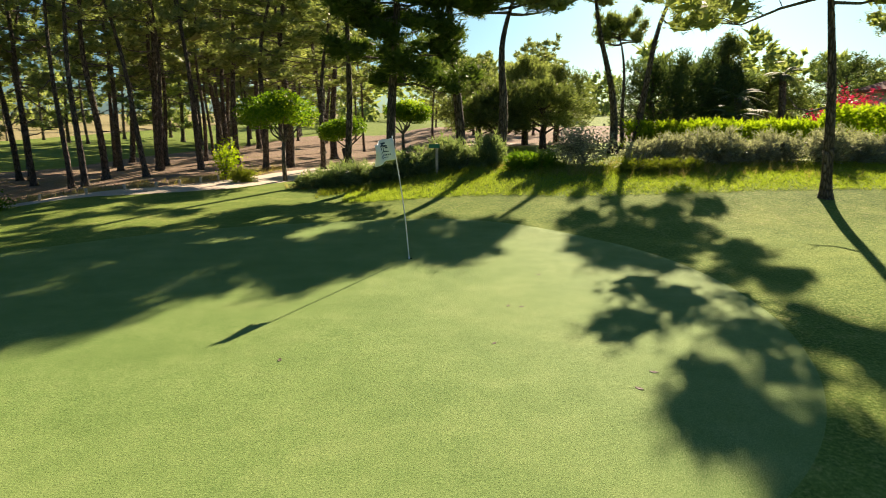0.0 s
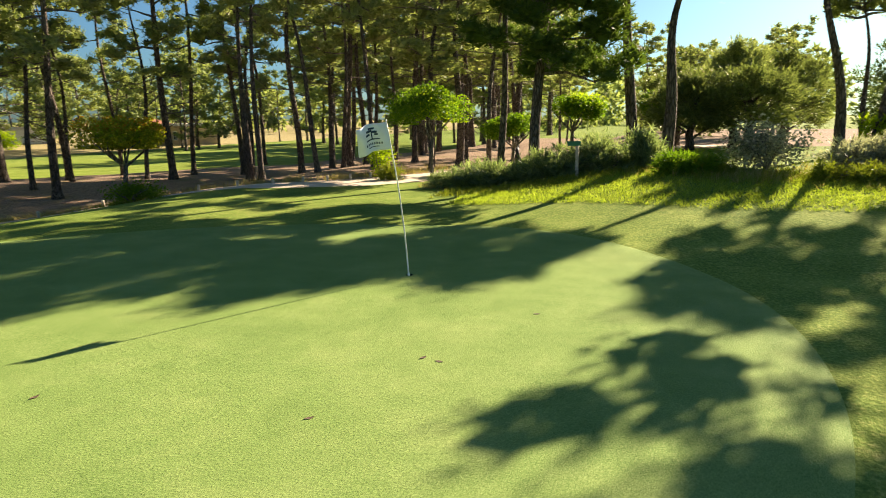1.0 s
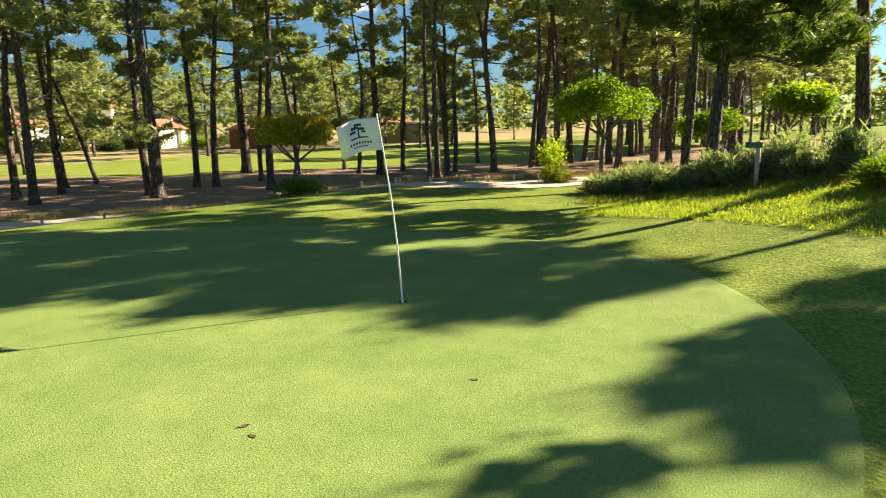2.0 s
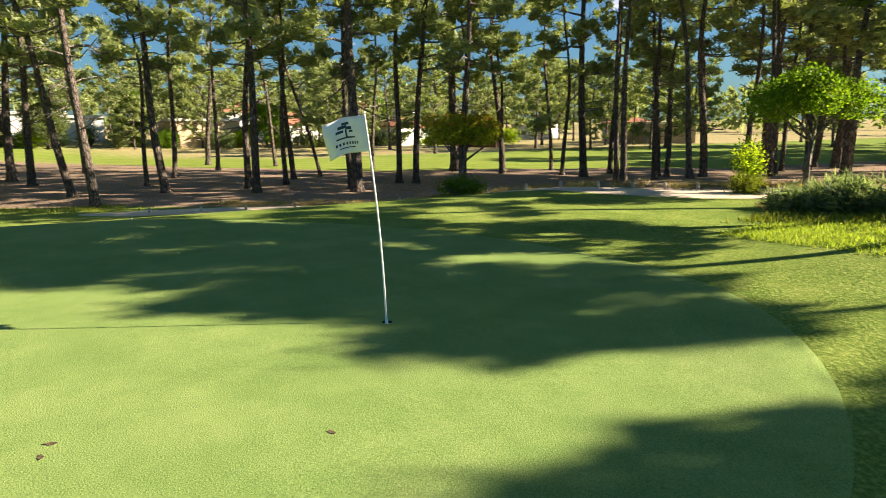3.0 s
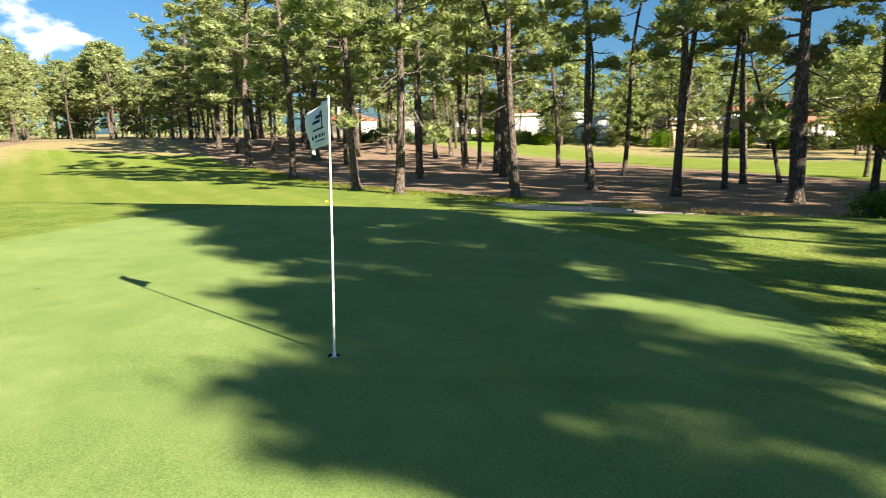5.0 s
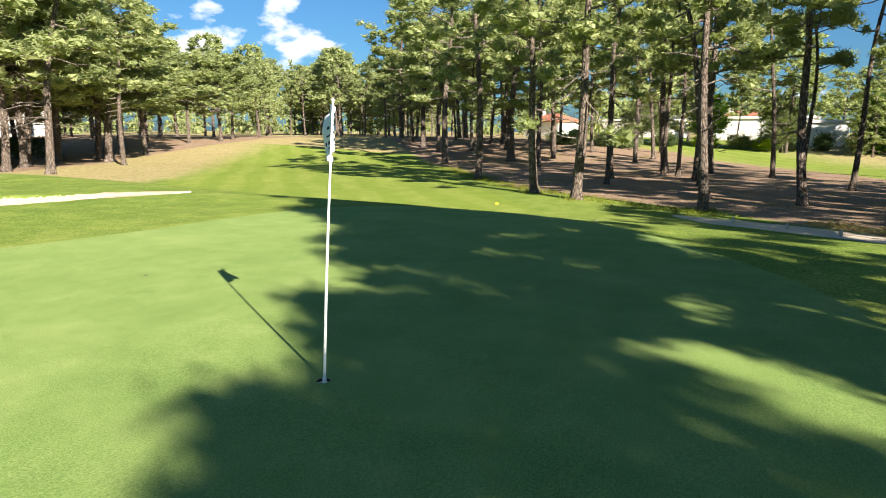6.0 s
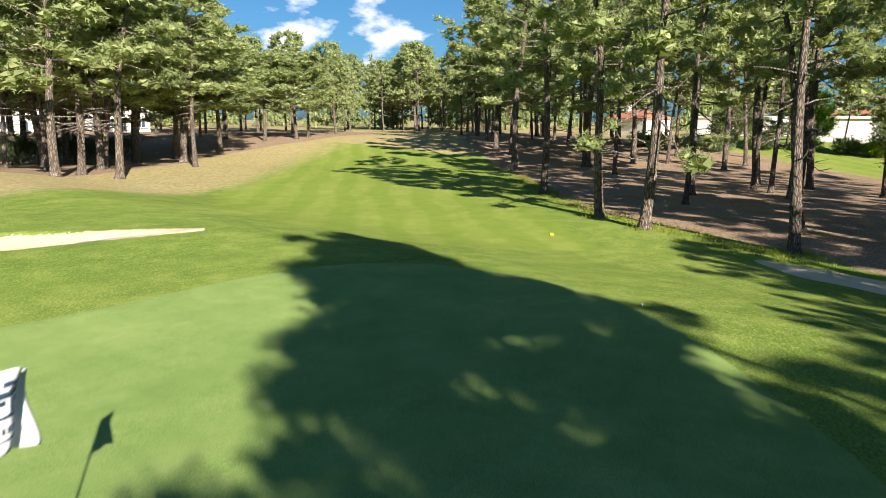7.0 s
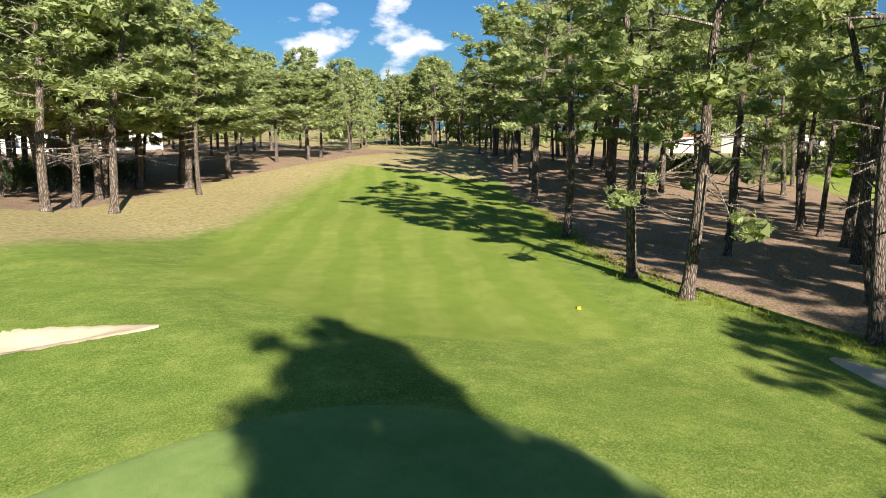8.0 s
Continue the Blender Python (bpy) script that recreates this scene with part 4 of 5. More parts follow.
leafy_tree("evergreen_tree", 5.5, 30.0, 3.0, 0.9, 1.5, OLIVE, "broad rounded olive-green young pine behind the bank", 101, category="tree", count=1700)
leafy_tree("evergreen_tree", 5.3, 33.5, 4.3, 1.3, 1.2, NEEDLE, "young pine with upright feathery green crown", 102, category="tree")
leafy_tree("evergreen_tree", 3.0, 35.0, 3.2, 0.8, 1.7, OLIVE, "grey-green bushy evergreen behind the path", 103, category="tree")
leafy_tree("evergreen_tree", 7.6, 36.0, 4.0, 0.8, 1.7, OLIVE, "grey-green bushy evergreen behind the path", 115, category="tree")
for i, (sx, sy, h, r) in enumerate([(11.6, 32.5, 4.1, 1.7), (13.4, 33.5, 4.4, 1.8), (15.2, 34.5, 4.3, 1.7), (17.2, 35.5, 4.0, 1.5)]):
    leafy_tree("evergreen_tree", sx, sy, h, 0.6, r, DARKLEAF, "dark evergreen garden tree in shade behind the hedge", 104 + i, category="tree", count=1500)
leafy_tree("evergreen_tree", 17.2, 36.0, 5.6, 1.2, 0.9, OLIVE, "slender feathery green garden tree", 110, category="tree")
leafy_tree("evergreen_tree", 19.8, 36.0, 3.6, 0.6, 1.8, OLIVE, "round grey-green garden tree by the house", 111, category="tree")
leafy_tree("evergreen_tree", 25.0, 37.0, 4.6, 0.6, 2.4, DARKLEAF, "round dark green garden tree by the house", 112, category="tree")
bush("flowering_shrub", 19.2, 30.5, (0.7, 0.6, 1.6), MAGENTA, "magenta bougainvillea in full blossom over the hedge", 113, False, 520, 0.26, "bougainvillea")
bush("flowering_shrub", 21.0, 30.5, (1.1, 0.8, 2.4), MAGENTA, "magenta bougainvillea in full blossom by the house", 114, False, 800, 0.26, "bougainvillea")


def palm(x, y, height, spread, seed, label, count=16):
    rng = np.random.default_rng(seed)
    tree = new("palm_tree")
    tree.location = (x, y, at_ground(x, y, 0.05))
    trunk = Soup()
    zs = np.linspace(-0.1, height, 12)
    trunk.tube([(0.1 * math.sin(z), 0, z) for z in zs], [0.2 - 0.04 * z / height + 0.02 * (i % 2) for i, z in enumerate(zs)], 9)
    tagged(trunk.make("trunk", TWIG, tree, smooth=True), "ringed grey palm trunk")
    for k in range(count):
        a, up = k * 2.4, rng.uniform(-0.3, 1.0)
        tri = []
        line = []
        for s in np.linspace(0, 1, 12):
            r = spread * s
            line.append(np.array([math.cos(a) * r, math.sin(a) * r, height + up * r - 0.55 * spread * s * s]))
        side = np.array([-math.sin(a), math.cos(a), 0])
        for i in range(1, 12):
            p = line[i]
            fwd = unit(line[i] - line[i - 1])
            ln = spread * 0.42 * math.sin(math.pi * (0.12 + 0.8 * i / 12))
            for sg in (-1, 1):
                tip = p + (side * sg + fwd * 0.7) * ln * 0.75 + np.array([0, 0, -0.2 * ln])
                tri.append(np.stack([p - fwd * 0.05, p + fwd * 0.05, tip]))
        tagged(shards("frond", np.array(tri), FROND, tree), kind="")
    return tagged(tree, label, "palm tree")


palm(19.4, 34.0, 3.7, 0.95, 120, "small garden palm with arching fronds")
palm(14.6, 29.5, 1.5, 1.4, 121, "short bushy fan palm behind the hedge", 18)
palm(15.6, 31.5, 2.4, 1.3, 122, "small garden palm with arching fronds")


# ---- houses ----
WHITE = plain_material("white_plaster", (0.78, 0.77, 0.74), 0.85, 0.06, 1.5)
CREAM = plain_material("tan_plaster", (0.50, 0.38, 0.25), 0.85, 0.10, 1.5)
REDWOOD = plain_material("red_brown_cladding", (0.24, 0.085, 0.050), 0.8, 0.18, 2.5)
TILES = plain_material("terracotta_tiles", (0.36, 0.14, 0.080), 0.85, 0.22, 5.0)
FLATROOF = plain_material("pale_flat_roof", (0.70, 0.68, 0.64), 0.85, 0.08, 1.5)
FRAME = plain_material("window_frame_white", (0.72, 0.72, 0.70), 0.5, 0.05)
WOODPOST = plain_material("weathered_post_wood", (0.52, 0.45, 0.34), 0.9, 0.25, 14.0)


def glass_material():
    mat, nt, bsdf = material("window_glass")
    bsdf.inputs["Base Color"].default_value = (0.05, 0.07, 0.09, 1)
    bsdf.inputs["Roughness"].default_value = 0.06
    bsdf.inputs["Specular IOR Level"].default_value = 0.8
    return mat


GLASS = glass_material()


def box_bm(bm, x0, y0, z0, x1, y1, z1):
    vs = [bm.verts.new(c) for c in ((x0, y0, z0), (x1, y0, z0), (x1, y1, z0), (x0, y1, z0), (x0, y0, z1), (x1, y0, z1), (x1, y1, z1), (x0, y1, z1))]
    for f in ((3, 2, 1, 0), (4, 5, 6, 7), (0, 1, 5, 4), (1, 2, 6, 5), (2, 3, 7, 6), (3, 0, 4, 7)):
        bm.faces.new([vs[i] for i in f])
    return vs


def bevelled(name, dims, mat, parent, width=0.01, label=""):
    bm = bmesh.new()
    box_bm(bm, *dims)
    bmesh.ops.bevel(bm, geom=bm.edges[:], offset=width, segments=2, affect="EDGES")
    return part(name, bm, mat, parent, label)


def house(x, y, turn, w, d, h, wall, roof, label, flat=False, windows=3, chimney=True, doors=1):
    """A house whose front looks along its -y: walls, roof, windows with frames, door and chimney."""
    thing = new("house")
    thing.matrix_basis = pose(x, y, at_ground(x, y, 0.2), 0, 0, turn)
    bm = bmesh.new()
    box_bm(bm, -w / 2, -d / 2, 0, w / 2, d / 2, h)
    bmesh.ops.bevel(bm, geom=bm.edges[:], offset=0.03, segments=1, affect="EDGES")
    part("wall", bm, wall, thing)
    bm = bmesh.new()
    if flat:
        box_bm(bm, -w / 2 - 0.25, -d / 2 - 0.25, h + 0.004, w / 2 + 0.25, d / 2 + 0.25, h + 0.35)
    else:
        o, rise = 0.45, min(w, d) * 0.24
        base = [bm.verts.new(c) for c in ((-w / 2 - o, -d / 2 - o, h), (w / 2 + o, -d / 2 - o, h), (w / 2 + o, d / 2 + o, h), (-w / 2 - o, d / 2 + o, h))]
        low = [bm.verts.new((v.co.x, v.co.y, h - 0.18)) for v in base]
        r = max(0.3, w / 2 - d / 2)
        ridge = [bm.verts.new((-r, 0, h + rise)), bm.verts.new((r, 0, h + rise))]
        for f in ((base[0], base[1], ridge[1], ridge[0]), (base[1], base[2], ridge[1]), (base[2], base[3], ridge[0], ridge[1]), (base[3], base[0], ridge[0])):
            bm.faces.new(f)
        for i in range(4):
            bm.faces.new((low[i], low[(i + 1) % 4], base[(i + 1) % 4], base[i]))
        bm.faces.new(low[::-1])
    part("roof", bm, roof, thing, "terracotta tiled hipped roof" if roof is TILES else "pale flat roof")
    for i in range(windows):
        wx = -w / 2 + w * (i + 0.5) / windows
        is_door = doors and i == windows // 2
        z0, z1, half = (0.2, 2.25, 0.5) if is_door else (1.0, 2.2, 0.6)
        win = new("door" if is_door else "window")
        win.parent = thing
        bm = bmesh.new()
        for dims in ((wx - half - 0.09, -0.07, z0 - 0.09, wx + half + 0.09, 0.03, z0), (wx - half - 0.09, -0.07, z1, wx + half + 0.09, 0.03, z1 + 0.09),
                     (wx - half - 0.09, -0.07, z0, wx - half, 0.03, z1), (wx + half, -0.07, z0, wx + half + 0.09, 0.03, z1), (wx - 0.03, -0.06, z0, wx + 0.03, 0.02, z1)):
            box_bm(bm, dims[0], dims[1] - d / 2, dims[2], dims[3], dims[4] - d / 2, dims[5])
        part("frame", bm, FRAME, win)
        bm = bmesh.new()
        box_bm(bm, wx - half, -d / 2 - 0.03, z0, wx + half, -d / 2 - 0.01, z1)
        part("pane", bm, GLASS, win)
    if chimney:
        bm = bmesh.new()
        box_bm(bm, w * 0.2, 0.3, h - 0.2, w * 0.2 + 0.7, 1.0, h + min(w, d) * 0.24 + 0.9)
        box_bm(bm, w * 0.2 - 0.08, 0.22, h + min(w, d) * 0.24 + 0.904, w * 0.2 + 0.78, 1.08, h + min(w, d) * 0.24 + 1.05)
        part("chimney", bm, wall, thing)
    return tagged(thing, label, "house")


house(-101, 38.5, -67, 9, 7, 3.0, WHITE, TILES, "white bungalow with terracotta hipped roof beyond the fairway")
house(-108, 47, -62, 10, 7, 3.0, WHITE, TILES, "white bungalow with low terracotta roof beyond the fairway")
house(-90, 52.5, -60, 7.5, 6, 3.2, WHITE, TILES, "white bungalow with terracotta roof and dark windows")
house(-92, 22.5, -78, 9.5, 7, 3.4, CREAM, FLATROOF, "tan house with flat roof half hidden by pines", flat=True, chimney=False)
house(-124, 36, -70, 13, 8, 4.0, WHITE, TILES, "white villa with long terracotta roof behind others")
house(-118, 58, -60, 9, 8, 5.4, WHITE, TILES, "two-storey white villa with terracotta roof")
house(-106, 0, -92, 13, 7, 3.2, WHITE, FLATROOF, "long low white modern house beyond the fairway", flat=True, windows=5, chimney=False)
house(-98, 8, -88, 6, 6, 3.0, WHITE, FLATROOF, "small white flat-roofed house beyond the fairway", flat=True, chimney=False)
house(-75, 58.5, -40, 6.5, 5, 2.8, REDWOOD, TILES, "red-brown clad house with low tiled roof and arched doorway", chimney=False)
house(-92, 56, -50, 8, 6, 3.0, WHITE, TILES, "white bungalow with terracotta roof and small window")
house(-76, 87, -35, 8, 6, 3.4, CREAM, TILES, "tan house with low terracotta roof beyond the fairway")
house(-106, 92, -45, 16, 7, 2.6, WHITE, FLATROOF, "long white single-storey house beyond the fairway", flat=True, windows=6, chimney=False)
house(-68, 88, -30, 9, 6, 3.0, CREAM, FLATROOF, "tan flat-roofed house seen between trunks", flat=True, chimney=False)
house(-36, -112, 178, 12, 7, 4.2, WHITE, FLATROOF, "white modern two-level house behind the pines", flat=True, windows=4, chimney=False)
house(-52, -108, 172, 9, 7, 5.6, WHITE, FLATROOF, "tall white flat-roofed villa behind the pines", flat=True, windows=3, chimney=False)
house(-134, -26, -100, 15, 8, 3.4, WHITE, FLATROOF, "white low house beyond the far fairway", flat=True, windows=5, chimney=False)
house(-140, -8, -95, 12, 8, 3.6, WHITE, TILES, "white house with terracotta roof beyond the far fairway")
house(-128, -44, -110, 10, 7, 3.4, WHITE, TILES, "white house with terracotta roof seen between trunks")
rng = np.random.default_rng(77)
for i in range(30):
    f = (i + rng.uniform(0.1, 0.9)) / 30
    hx, hy = -80 - 8 * math.sin(f * 3.1) + rng.uniform(-2, 2), -24 + 92 * f
    mat, tone = ((CURLY, "bright green"), (DARKLEAF, "dark green"), (OLIVE, "olive-green"), (JUNIPER, "grey-green"), (LIME, "yellow-green"))[int(rng.integers(0, 5))]
    bush("shrub", round(hx, 1), round(hy, 1), (float(rng.uniform(1.6, 3.2)), 1.5, float(rng.uniform(1.0, 2.3))), mat, tone + " garden shrub before the far houses", 300 + i, True, 420, 0.6, group="garden shrubs before the houses")
for i in range(9):
    hx, hy = -84 - rng.uniform(0, 8), -14 + 9 * i + rng.uniform(-2, 2)
    leafy_tree("evergreen_tree", round(float(hx), 1), round(float(hy), 1), float(rng.uniform(4.5, 7.0)), 1.2, float(rng.uniform(1.8, 2.6)), (OLIVE, CURLY)[i % 2], "rounded green garden tree among the far houses", 340 + i, leaf=0.5, count=1700)
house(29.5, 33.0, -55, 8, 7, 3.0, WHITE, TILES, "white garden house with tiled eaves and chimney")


# ---- golf things ----
FLAGWHITE = plain_material("flag_cloth", (0.80, 0.82, 0.84), 0.7, 0.04, 12.0)
EMBLEM = plain_material("dark_blue_print", (0.020, 0.045, 0.085), 0.7, 0.1)
PINWHITE = plain_material("pin_white_paint", (0.78, 0.79, 0.76), 0.35, 0.05, 20.0)
CUPDARK = plain_material("hole_soil", (0.035, 0.028, 0.020), 0.95, 0.2, 30.0)
YELLOW = plain_material("yellow_marker_paint", (0.75, 0.62, 0.02), 0.5, 0.06, 20.0)
SIGNGREEN = plain_material("green_sign_paint", (0.01, 0.20, 0.10), 0.5, 0.08, 20.0)
BLACK = plain_material("black_rubber", (0.02, 0.02, 0.022), 0.7, 0.2, 20.0)


def build_pin():
    z0 = float(green_height(np.float64(HOLE[0] + 0.1), np.float64(HOLE[1])))
    thing = new("golf_flag")
    thing.location = (HOLE[0], HOLE[1], z0)
    pole = Soup()
    foot, top = Vector((0, 0, -0.15)), Vector((-0.27, -0.07, 2.18))

    def along(u):
        return foot + (top - foot) * u + Vector((-0.035, -0.02, 0)) * math.sin(math.pi * u) * -1

    us = [i / 14 for i in range(15)]
    pole.tube([along(u) for u in us], [0.0125 - 0.004 * u for u in us], 10)
    pole.make("pole", PINWHITE, thing, "slim white fibreglass pole leaning slightly", smooth=True)
    ferrule = Soup()
    ferrule.tube([along(0.02), along(0.075)], [0.019, 0.016], 10)
    ferrule.make("ferrule", PINWHITE, thing, smooth=True)
    knob = Soup()
    knob.tube([top, top + Vector((0, 0, 0.015)), top + Vector((0, 0, 0.03))], [0.010, 0.014, 0.004], 8)
    knob.make("cap", PINWHITE, thing, smooth=True)
    # flag cloth, rippled by the wind
    d = Vector((-0.70, -0.71, 0)).normalized()
    nrm = Vector((-d.y, d.x, 0))
    nu, nv, w, h = 26, 14, 0.50, 0.37

    def cloth(u, v):
        p = along(0.995 - v * h / 2.33)
        amp = 0.055 * u ** 0.8
        return p + d * (u * w * 0.94) + nrm * (amp * math.sin(u * 8.5 + v * 1.3) + 0.02 * u * math.sin(v * 5)) + Vector((0, 0, -0.10 * u * u - 0.015 * math.sin(u * 9) * u))

    def sheet(u0, u1, v0, v1, n, m, shift, name, mat, thick):
        vs, fs = [], []
        for side in (1, -1):
            for i in range(n + 1):
                for j in range(m + 1):
                    vs.append(cloth(u0 + (u1 - u0) * i / n, v0 + (v1 - v0) * j / m) + nrm * side * thick)
        off = (n + 1) * (m + 1)
        for i in range(n):
            for j in range(m):
                a = i * (m + 1) + j
                fs.append((a, a + 1, a + m + 2, a + m + 1))
                fs.append((off + a, off + a + m + 1, off + a + m + 2, off + a + 1))
        rim = [i * (m + 1) for i in range(n + 1)] + [n * (m + 1) + j for j in range(1, m + 1)] + [i * (m + 1) + m for i in range(n - 1, -1, -1)] + [j for j in range(m - 1, 0, -1)]
        for a, b in zip(rim, rim[1:] + rim[:1]):
            fs.append((a, b, off + b, off + a))
        return mesh_object(name, vs, fs, mat, thing, smooth=True)

    sheet(0, 1, 0, 1, nu, nv, 0, "flag", FLAGWHITE, 0.0012)
    rng = np.random.default_rng(3)
    for u0, u1, v0, v1 in ((0.30, 0.72, 0.54, 0.58), (0.50, 0.535, 0.33, 0.54), (0.36, 0.52, 0.26, 0.34), (0.50, 0.68, 0.22, 0.30), (0.42, 0.60, 0.14, 0.21), (0.34, 0.44, 0.36, 0.42), (0.58, 0.72, 0.34, 0.41)):
        sheet(u0, u1, v0, v1, 6, 2, 0, "emblem", EMBLEM, 0.004)
    for k in range(8):
        u = 0.24 + k * 0.068
        sheet(u, u + 0.035, 0.68, 0.755, 2, 1, 0, "lettering_bar", EMBLEM, 0.004)
    sheet(0.34, 0.68, 0.82, 0.845, 5, 1, 0, "lettering_bar", EMBLEM, 0.004)
    cup = Soup()
    cup.tube([(0, 0, 0.0), (0, 0, -0.025)], [0.0545, 0.0545], 24, False)
    cup.make("cup_soil", CUPDARK, thing, "dark soil wall above the liner")
    liner = Soup()
    liner.tube([(0, 0, -0.025), (0, 0, -0.16), (0, 0, -0.161)], [0.053, 0.053, 0.001], 24, False)
    liner.make("cup", PINWHITE, thing, "white hole liner")
    tagged(thing, "white golf flag with dark blue tree emblem on slim leaning pin", "golf flag")


build_pin()


def build_sign():
    thing = new("signpost")
    thing.location = (0.0, 21.55, at_ground(0, 21.55))
    bevelled("post", (-0.045, -0.045, -0.2, 0.045, 0.045, 1.08), WOODPOST, thing, 0.008, "square weathered wooden post")
    bevelled("sign_board", (-0.28, -0.075, 0.93, 0.10, -0.049, 1.06), SIGNGREEN, thing, 0.005, "small green direction board")
    tagged(thing, "wooden signpost with small green board among shrubs", "signpost")


build_sign()


def build_trolley():
    thing = new("golf_trolley")
    thing.matrix_basis = pose(-3.9, 31.9, at_ground(-3.9, 31.9), 0, 0, 25)
    for sx in (-0.3, 0.3):
        wheel = new("wheel")
        wheel.parent = thing
        ring = Soup()
        ring.tube([(sx + 0.17 * 0, 0.17 * math.cos(a), 0.20 + 0.17 * math.sin(a)) for a in np.linspace(0, 2 * math.pi, 19)], [0.03] * 19, 6, False)
        ring.make("tyre", BLACK, wheel, smooth=True)
        rim = Soup()
        rim.tube([(sx - 0.02, 0, 0.20), (sx + 0.02, 0, 0.20)], [0.145, 0.145], 14)
        rim.make("rim", PINWHITE, wheel)
    fr = Soup()
    fr.tube([(0, -0.1, 0.18), (0, 0.25, 0.55), (0, 0.55, 0.95), (0, 0.72, 1.0)], [0.02, 0.02, 0.018, 0.02], 7)
    fr.tube([(-0.3, 0, 0.2), (0.3, 0, 0.2)], [0.015, 0.015], 6)
    fr.make("frame", BLACK, thing)
    bag = Soup()
    bag.tube([(0, -0.12, 0.16), (0, -0.05, 0.35), (0, 0.18, 0.75), (0, 0.26, 0.88)], [0.13, 0.15, 0.14, 0.15], 12)
    bag.make("golf_bag", BLACK, thing, "black golf bag strapped to the frame", smooth=True)
    for k in range(5):
        club = Soup()
        ox = -0.08 + 0.04 * k
        club.tube([(ox, 0.24, 0.85), (ox * 1.5, 0.34, 1.05 + 0.03 * (k % 2)), (ox * 1.5 + 0.06, 0.36, 1.06 + 0.03 * (k % 2))], [0.007, 0.007, 0.02], 6)
        club.make("golf_club", PINWHITE, thing)
    tagged(thing, "dark golf trolley with black bag parked by a pine", "golf trolley")


build_trolley()

# stakes along the path
post = new("path_stake")
bm = bmesh.new()
bmesh.ops.create_cone(bm, cap_ends=True, segments=10, radius1=0.055, radius2=0.05, depth=0.5, matrix=Matrix.Translation((0, 0, 0.02)))
bmesh.ops.bevel(bm, geom=[e for e in bm.edges if all(v.co.z > 0.2 for v in e.verts)], offset=0.012, segments=2, affect="EDGES")
part("stake", bm, WOODPOST, post)
tagged(post, "short round wooden stake beside the sandy path", "stake", "stakes along the path")
first = True
for sx, sy in ((-22.7, 10.2), (-21.9, 12.0), (-21.2, 13.6), (-20.2, 15.3), (-19.0, 17.0), (-17.5, 18.6), (-16.0, 19.9), (-14.6, 20.8), (-13.2, 21.4), (-11.9, 21.9), (-10.9, 22.6), (-10.1, 23.3), (-9.5, 24.1), (-9.0, 25.0), (-8.6, 26.0)):
    m = pose(sx, sy, at_ground(sx, sy), 4 * math.sin(sx * 7), 4 * math.cos(sy * 5), sx * 50)
    if first:
        post.matrix_basis, first = m, False
    else:
        copy_thing(post, m)

strip("bunker", BUNKER_SAND, [(-10.6, -4.2), (-9.5, -4.7), (-7.6, -5.5), (-4.5, -6.9), (0, -9)], [0.1, 1.1, 2.3, 3.1, 3.1], "pale raked bunker sand beside the green", "bunker", 0.05)

marker = new("yellow_marker")
marker.matrix_basis = pose(-23.4, 0.1, at_ground(-23.4, 0.1), 0, 0, 30)
bevelled("block", (-0.09, -0.07, -0.02, 0.09, 0.07, 0.10), YELLOW, marker, 0.02)
tagged(marker, "small bright yellow distance marker in the grass", "marker")

ball = new("golf_ball")
bm = bmesh.new()
bmesh.ops.create_icosphere(bm, subdivisions=3, radius=0.0215)
ball.location = (-12.0, 9.0, float(green_height(np.float64(-12.0), np.float64(9.0))) + 0.021)
part("ball", bm, PINWHITE, ball, smooth=True)
tagged(ball, "white golf ball lying at the green's edge", "golf ball")

DEADLEAF = plain_material("dead_leaf", (0.09, 0.055, 0.03), 0.8, 0.3, 40.0)
for i, (lx, ly) in enumerate(((0.38, 7.69), (0.20, 7.74), (1.01, 4.92), (0.98, 9.44), (-2.6, 6.0), (1.3, 5.3), (-0.2, 6.3))):
    bm = bmesh.new()
    bmesh.ops.create_grid(bm, x_segments=4, y_segments=3, size=0.5)
    for v in bm.verts:
        v.co.y *= 0.55 * (1 - abs(v.co.x) * 1.5)
        v.co.z = 0.35 * v.co.x ** 2 + 0.4 * v.co.y ** 2
        v.co *= 0.075 + 0.01 * (i % 3)
    bmesh.ops.solidify(bm, geom=bm.faces[:], thickness=0.002)
    leaf_ob = part("fallen_leaf", bm, DEADLEAF, None)
    leaf_ob.matrix_basis = pose(lx, ly, float(green_height(np.float64(lx), np.float64(ly))) + 0.002, 0, 0, i * 67)
    tagged(leaf_ob, "dry brown leaf lying on the green", "fallen leaf", "dry leaves on the green")


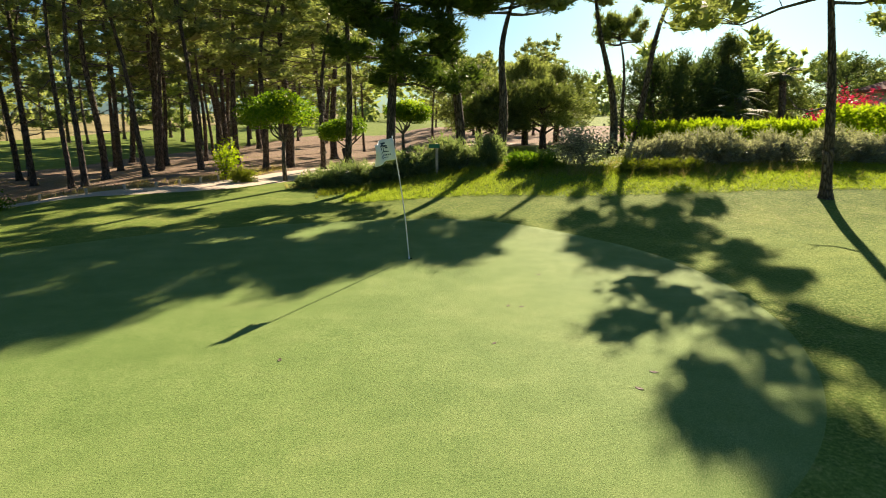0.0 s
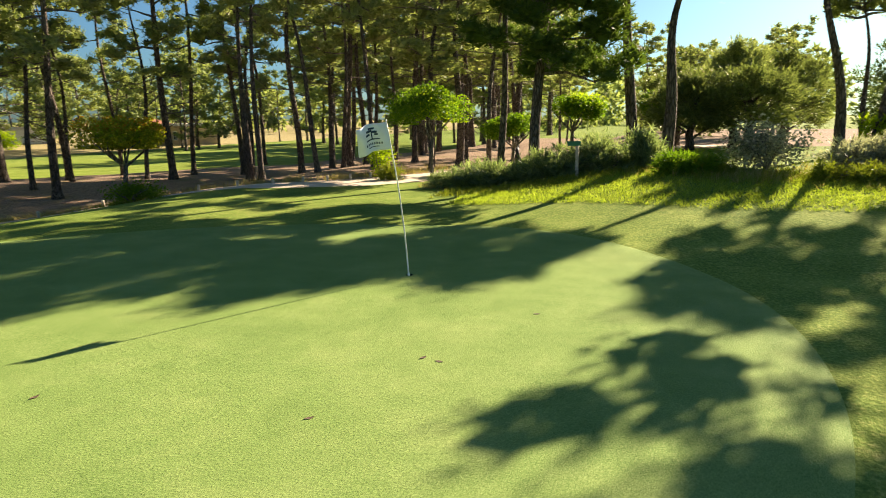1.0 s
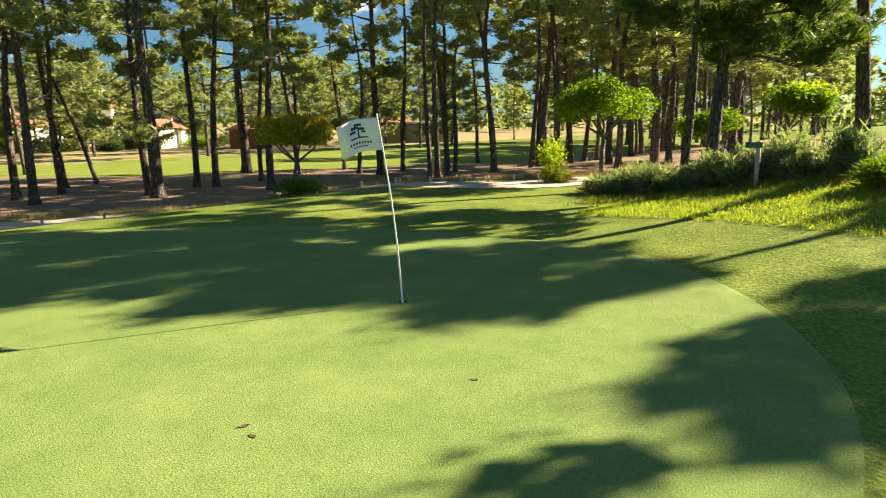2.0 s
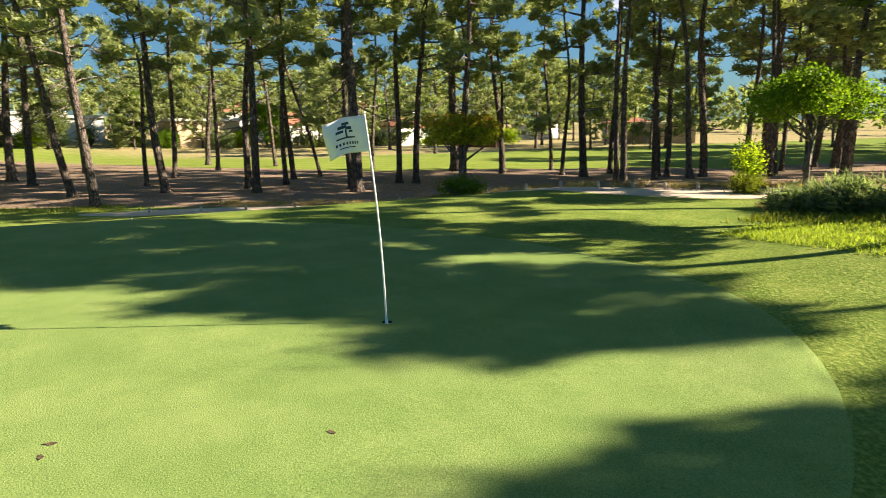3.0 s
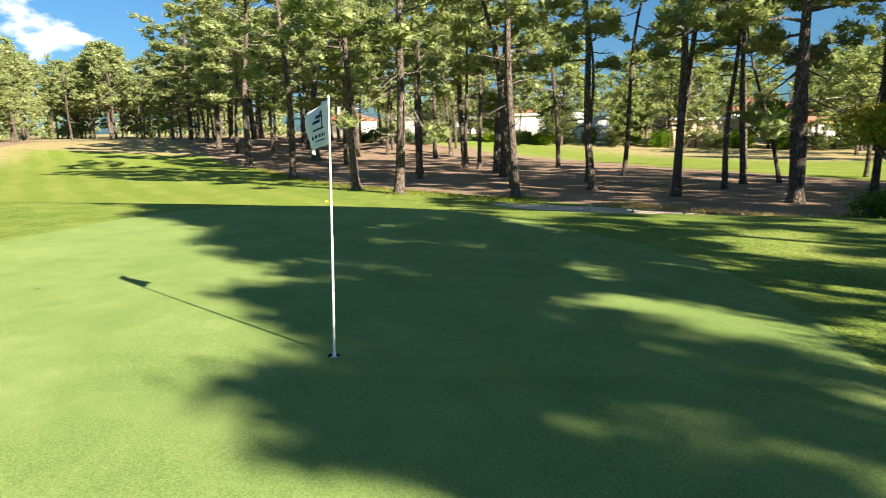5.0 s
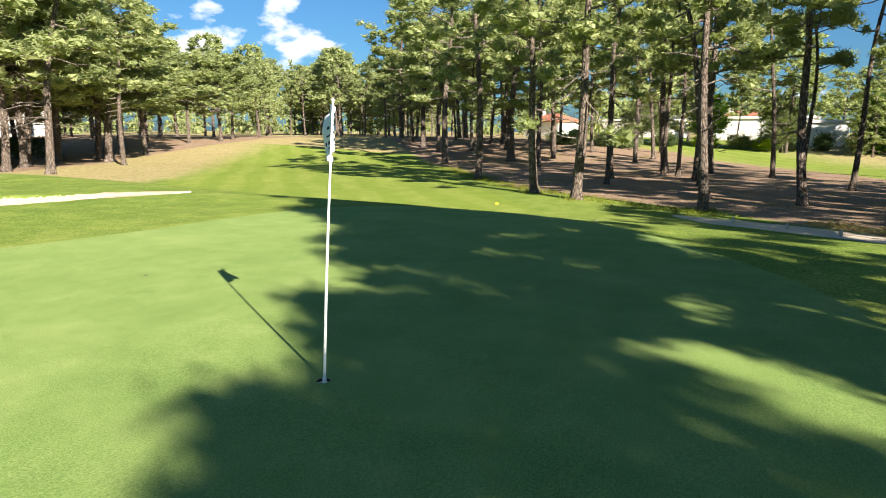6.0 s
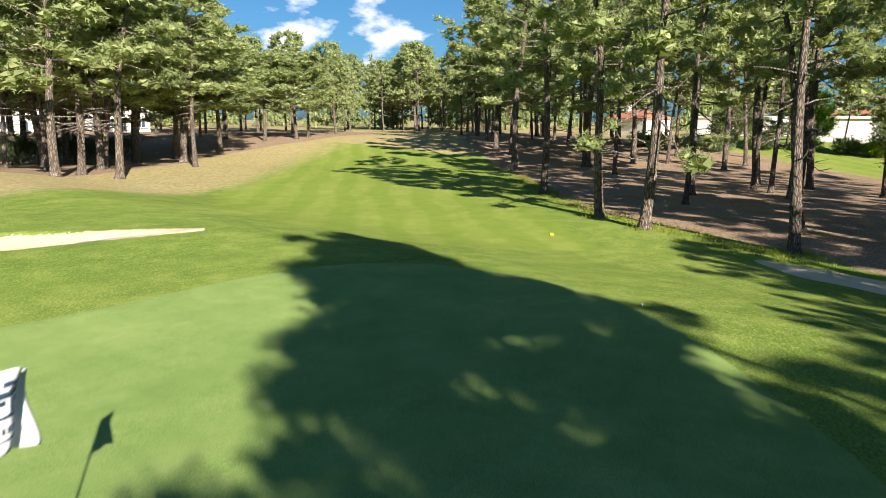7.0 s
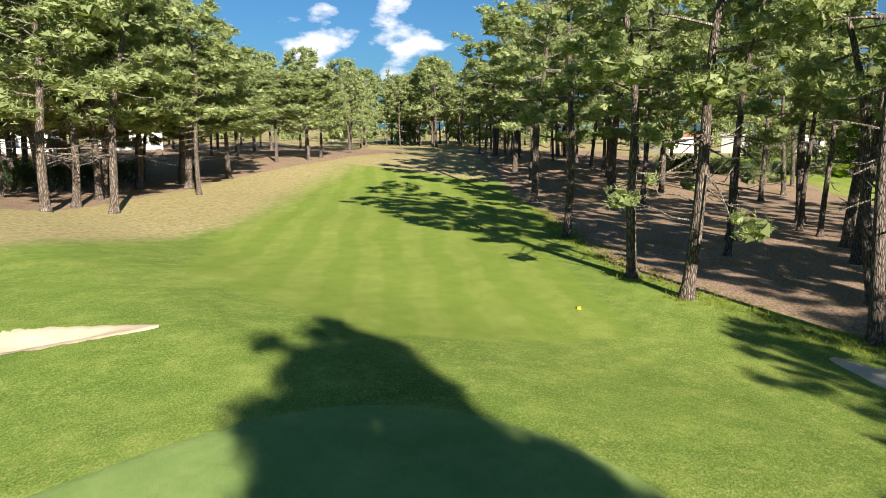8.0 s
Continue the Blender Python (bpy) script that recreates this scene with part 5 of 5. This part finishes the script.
def grass_fringe():
    """Longer grass where the mowers do not reach: round trunks and along the wood's edge."""
    rng = np.random.default_rng(77)
    pts = []
    edge = [(-24.6, 9.5), (-28.5, 2.4), (-31, -2.2), (-36, -7.5), (-47, -18)]
    for (x0, y0), (x1, y1) in zip(edge, edge[1:]):
        n = int(math.hypot(x1 - x0, y1 - y0) * 45)
        t = rng.uniform(0, 1, n)
        pts.append(np.stack([x0 + (x1 - x0) * t + rng.normal(0, 0.5, n), y0 + (y1 - y0) * t + rng.normal(0, 0.5, n)], -1))
    for x, y in ((-27.6, 2.2), (-29.4, -0.9), (-36.5, -8.6), (-26.3, 8.4), (2.4, 23.0), (1.4, 25.4), (6.7, 22.0), (-14.5, 19.0), (3.4, 20.0)):
        pts.append(np.array([x, y]) + rng.normal(0, 0.45, (90, 2)))
    for x0, x1, y0 in ((-4, 14, 20.2), (-4, 14, 19.7)):
        n = 1500
        t = rng.uniform(x0, x1, n)
        pts.append(np.stack([t, y0 + rng.normal(0, 0.45, n) + np.where(t < 3, 1.2, 0)], -1))
    p = np.concatenate(pts)
    foot = np.concatenate([p, ground_z(p[:, 0], p[:, 1])[:, None] - 0.01], -1)
    ob = shards("grass_fringe", needles(rng, foot, np.tile([0, 0, 1.0], (len(foot), 1)), 5, 0.16, 0.02, 0.6), WEED)
    tagged(ob, "longer uncut grass along the wood edge and bank", "grass", kind="stuff")


grass_fringe()


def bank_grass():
    """Short standing grass on the bank below the shrubs, lit through by the low sun; sunlit brightness is also in its
    colour.
    """
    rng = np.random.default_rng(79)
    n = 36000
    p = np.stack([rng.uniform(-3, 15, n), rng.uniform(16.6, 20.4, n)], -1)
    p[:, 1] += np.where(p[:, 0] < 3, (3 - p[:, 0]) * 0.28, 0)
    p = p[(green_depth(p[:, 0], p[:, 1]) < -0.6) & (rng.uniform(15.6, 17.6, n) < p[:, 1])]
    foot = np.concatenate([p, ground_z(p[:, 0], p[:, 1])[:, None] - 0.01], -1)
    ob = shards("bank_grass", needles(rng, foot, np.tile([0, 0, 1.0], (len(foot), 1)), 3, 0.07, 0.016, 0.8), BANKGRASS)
    tagged(ob, "short bank grass in yellow-green brightened to look sunlit", "grass", kind="stuff")


bank_grass()


def straw_fringe():
    """Pale dry grass left standing between the sandy path and the needle floor, and in patches on the bank."""
    rng = np.random.default_rng(81)
    line = [(-23.9, 12.6), (-22.3, 15.8), (-19.2, 19.2), (-15.4, 21.6), (-11.6, 23.4), (-9.6, 25.4), (-8.6, 27.8), (-7.2, 31.0)]
    pts = []
    for (x0, y0), (x1, y1) in zip(line, line[1:]):
        n = int(math.hypot(x1 - x0, y1 - y0) * 130)
        t = rng.uniform(0, 1, n)
        pts.append(np.stack([x0 + (x1 - x0) * t + rng.normal(0, 0.38, n), y0 + (y1 - y0) * t + rng.normal(0, 0.38, n)], -1))
    for x, y, spread, n in ((2.5, 20.6, 0.5, 160), (4.4, 19.6, 0.5, 160), (6.8, 20.0, 0.7, 260), (8.5, 19.9, 0.8, 260), (11.0, 19.8, 0.9, 300), (-4.6, 22.9, 0.4, 120)):
        pts.append(np.array([x, y]) + rng.normal(0, spread, (n, 2)))
    p = np.concatenate(pts)
    clump = np.sin(p[:, 0] * 2.3) * np.sin(p[:, 1] * 1.9 + p[:, 0]) + rng.normal(0, 0.5, len(p))
    p = p[clump > -0.2]
    foot = np.concatenate([p, ground_z(p[:, 0], p[:, 1])[:, None] - 0.01], -1)
    ob = shards("straw_fringe", needles(rng, foot, np.tile([0, 0, 1.0], (len(foot), 1)), 6, 0.24, 0.014, 0.8), STRAW)
    tagged(ob, "pale dry grass standing along the sandy path's edge", "dry grass", kind="stuff")


straw_fringe()
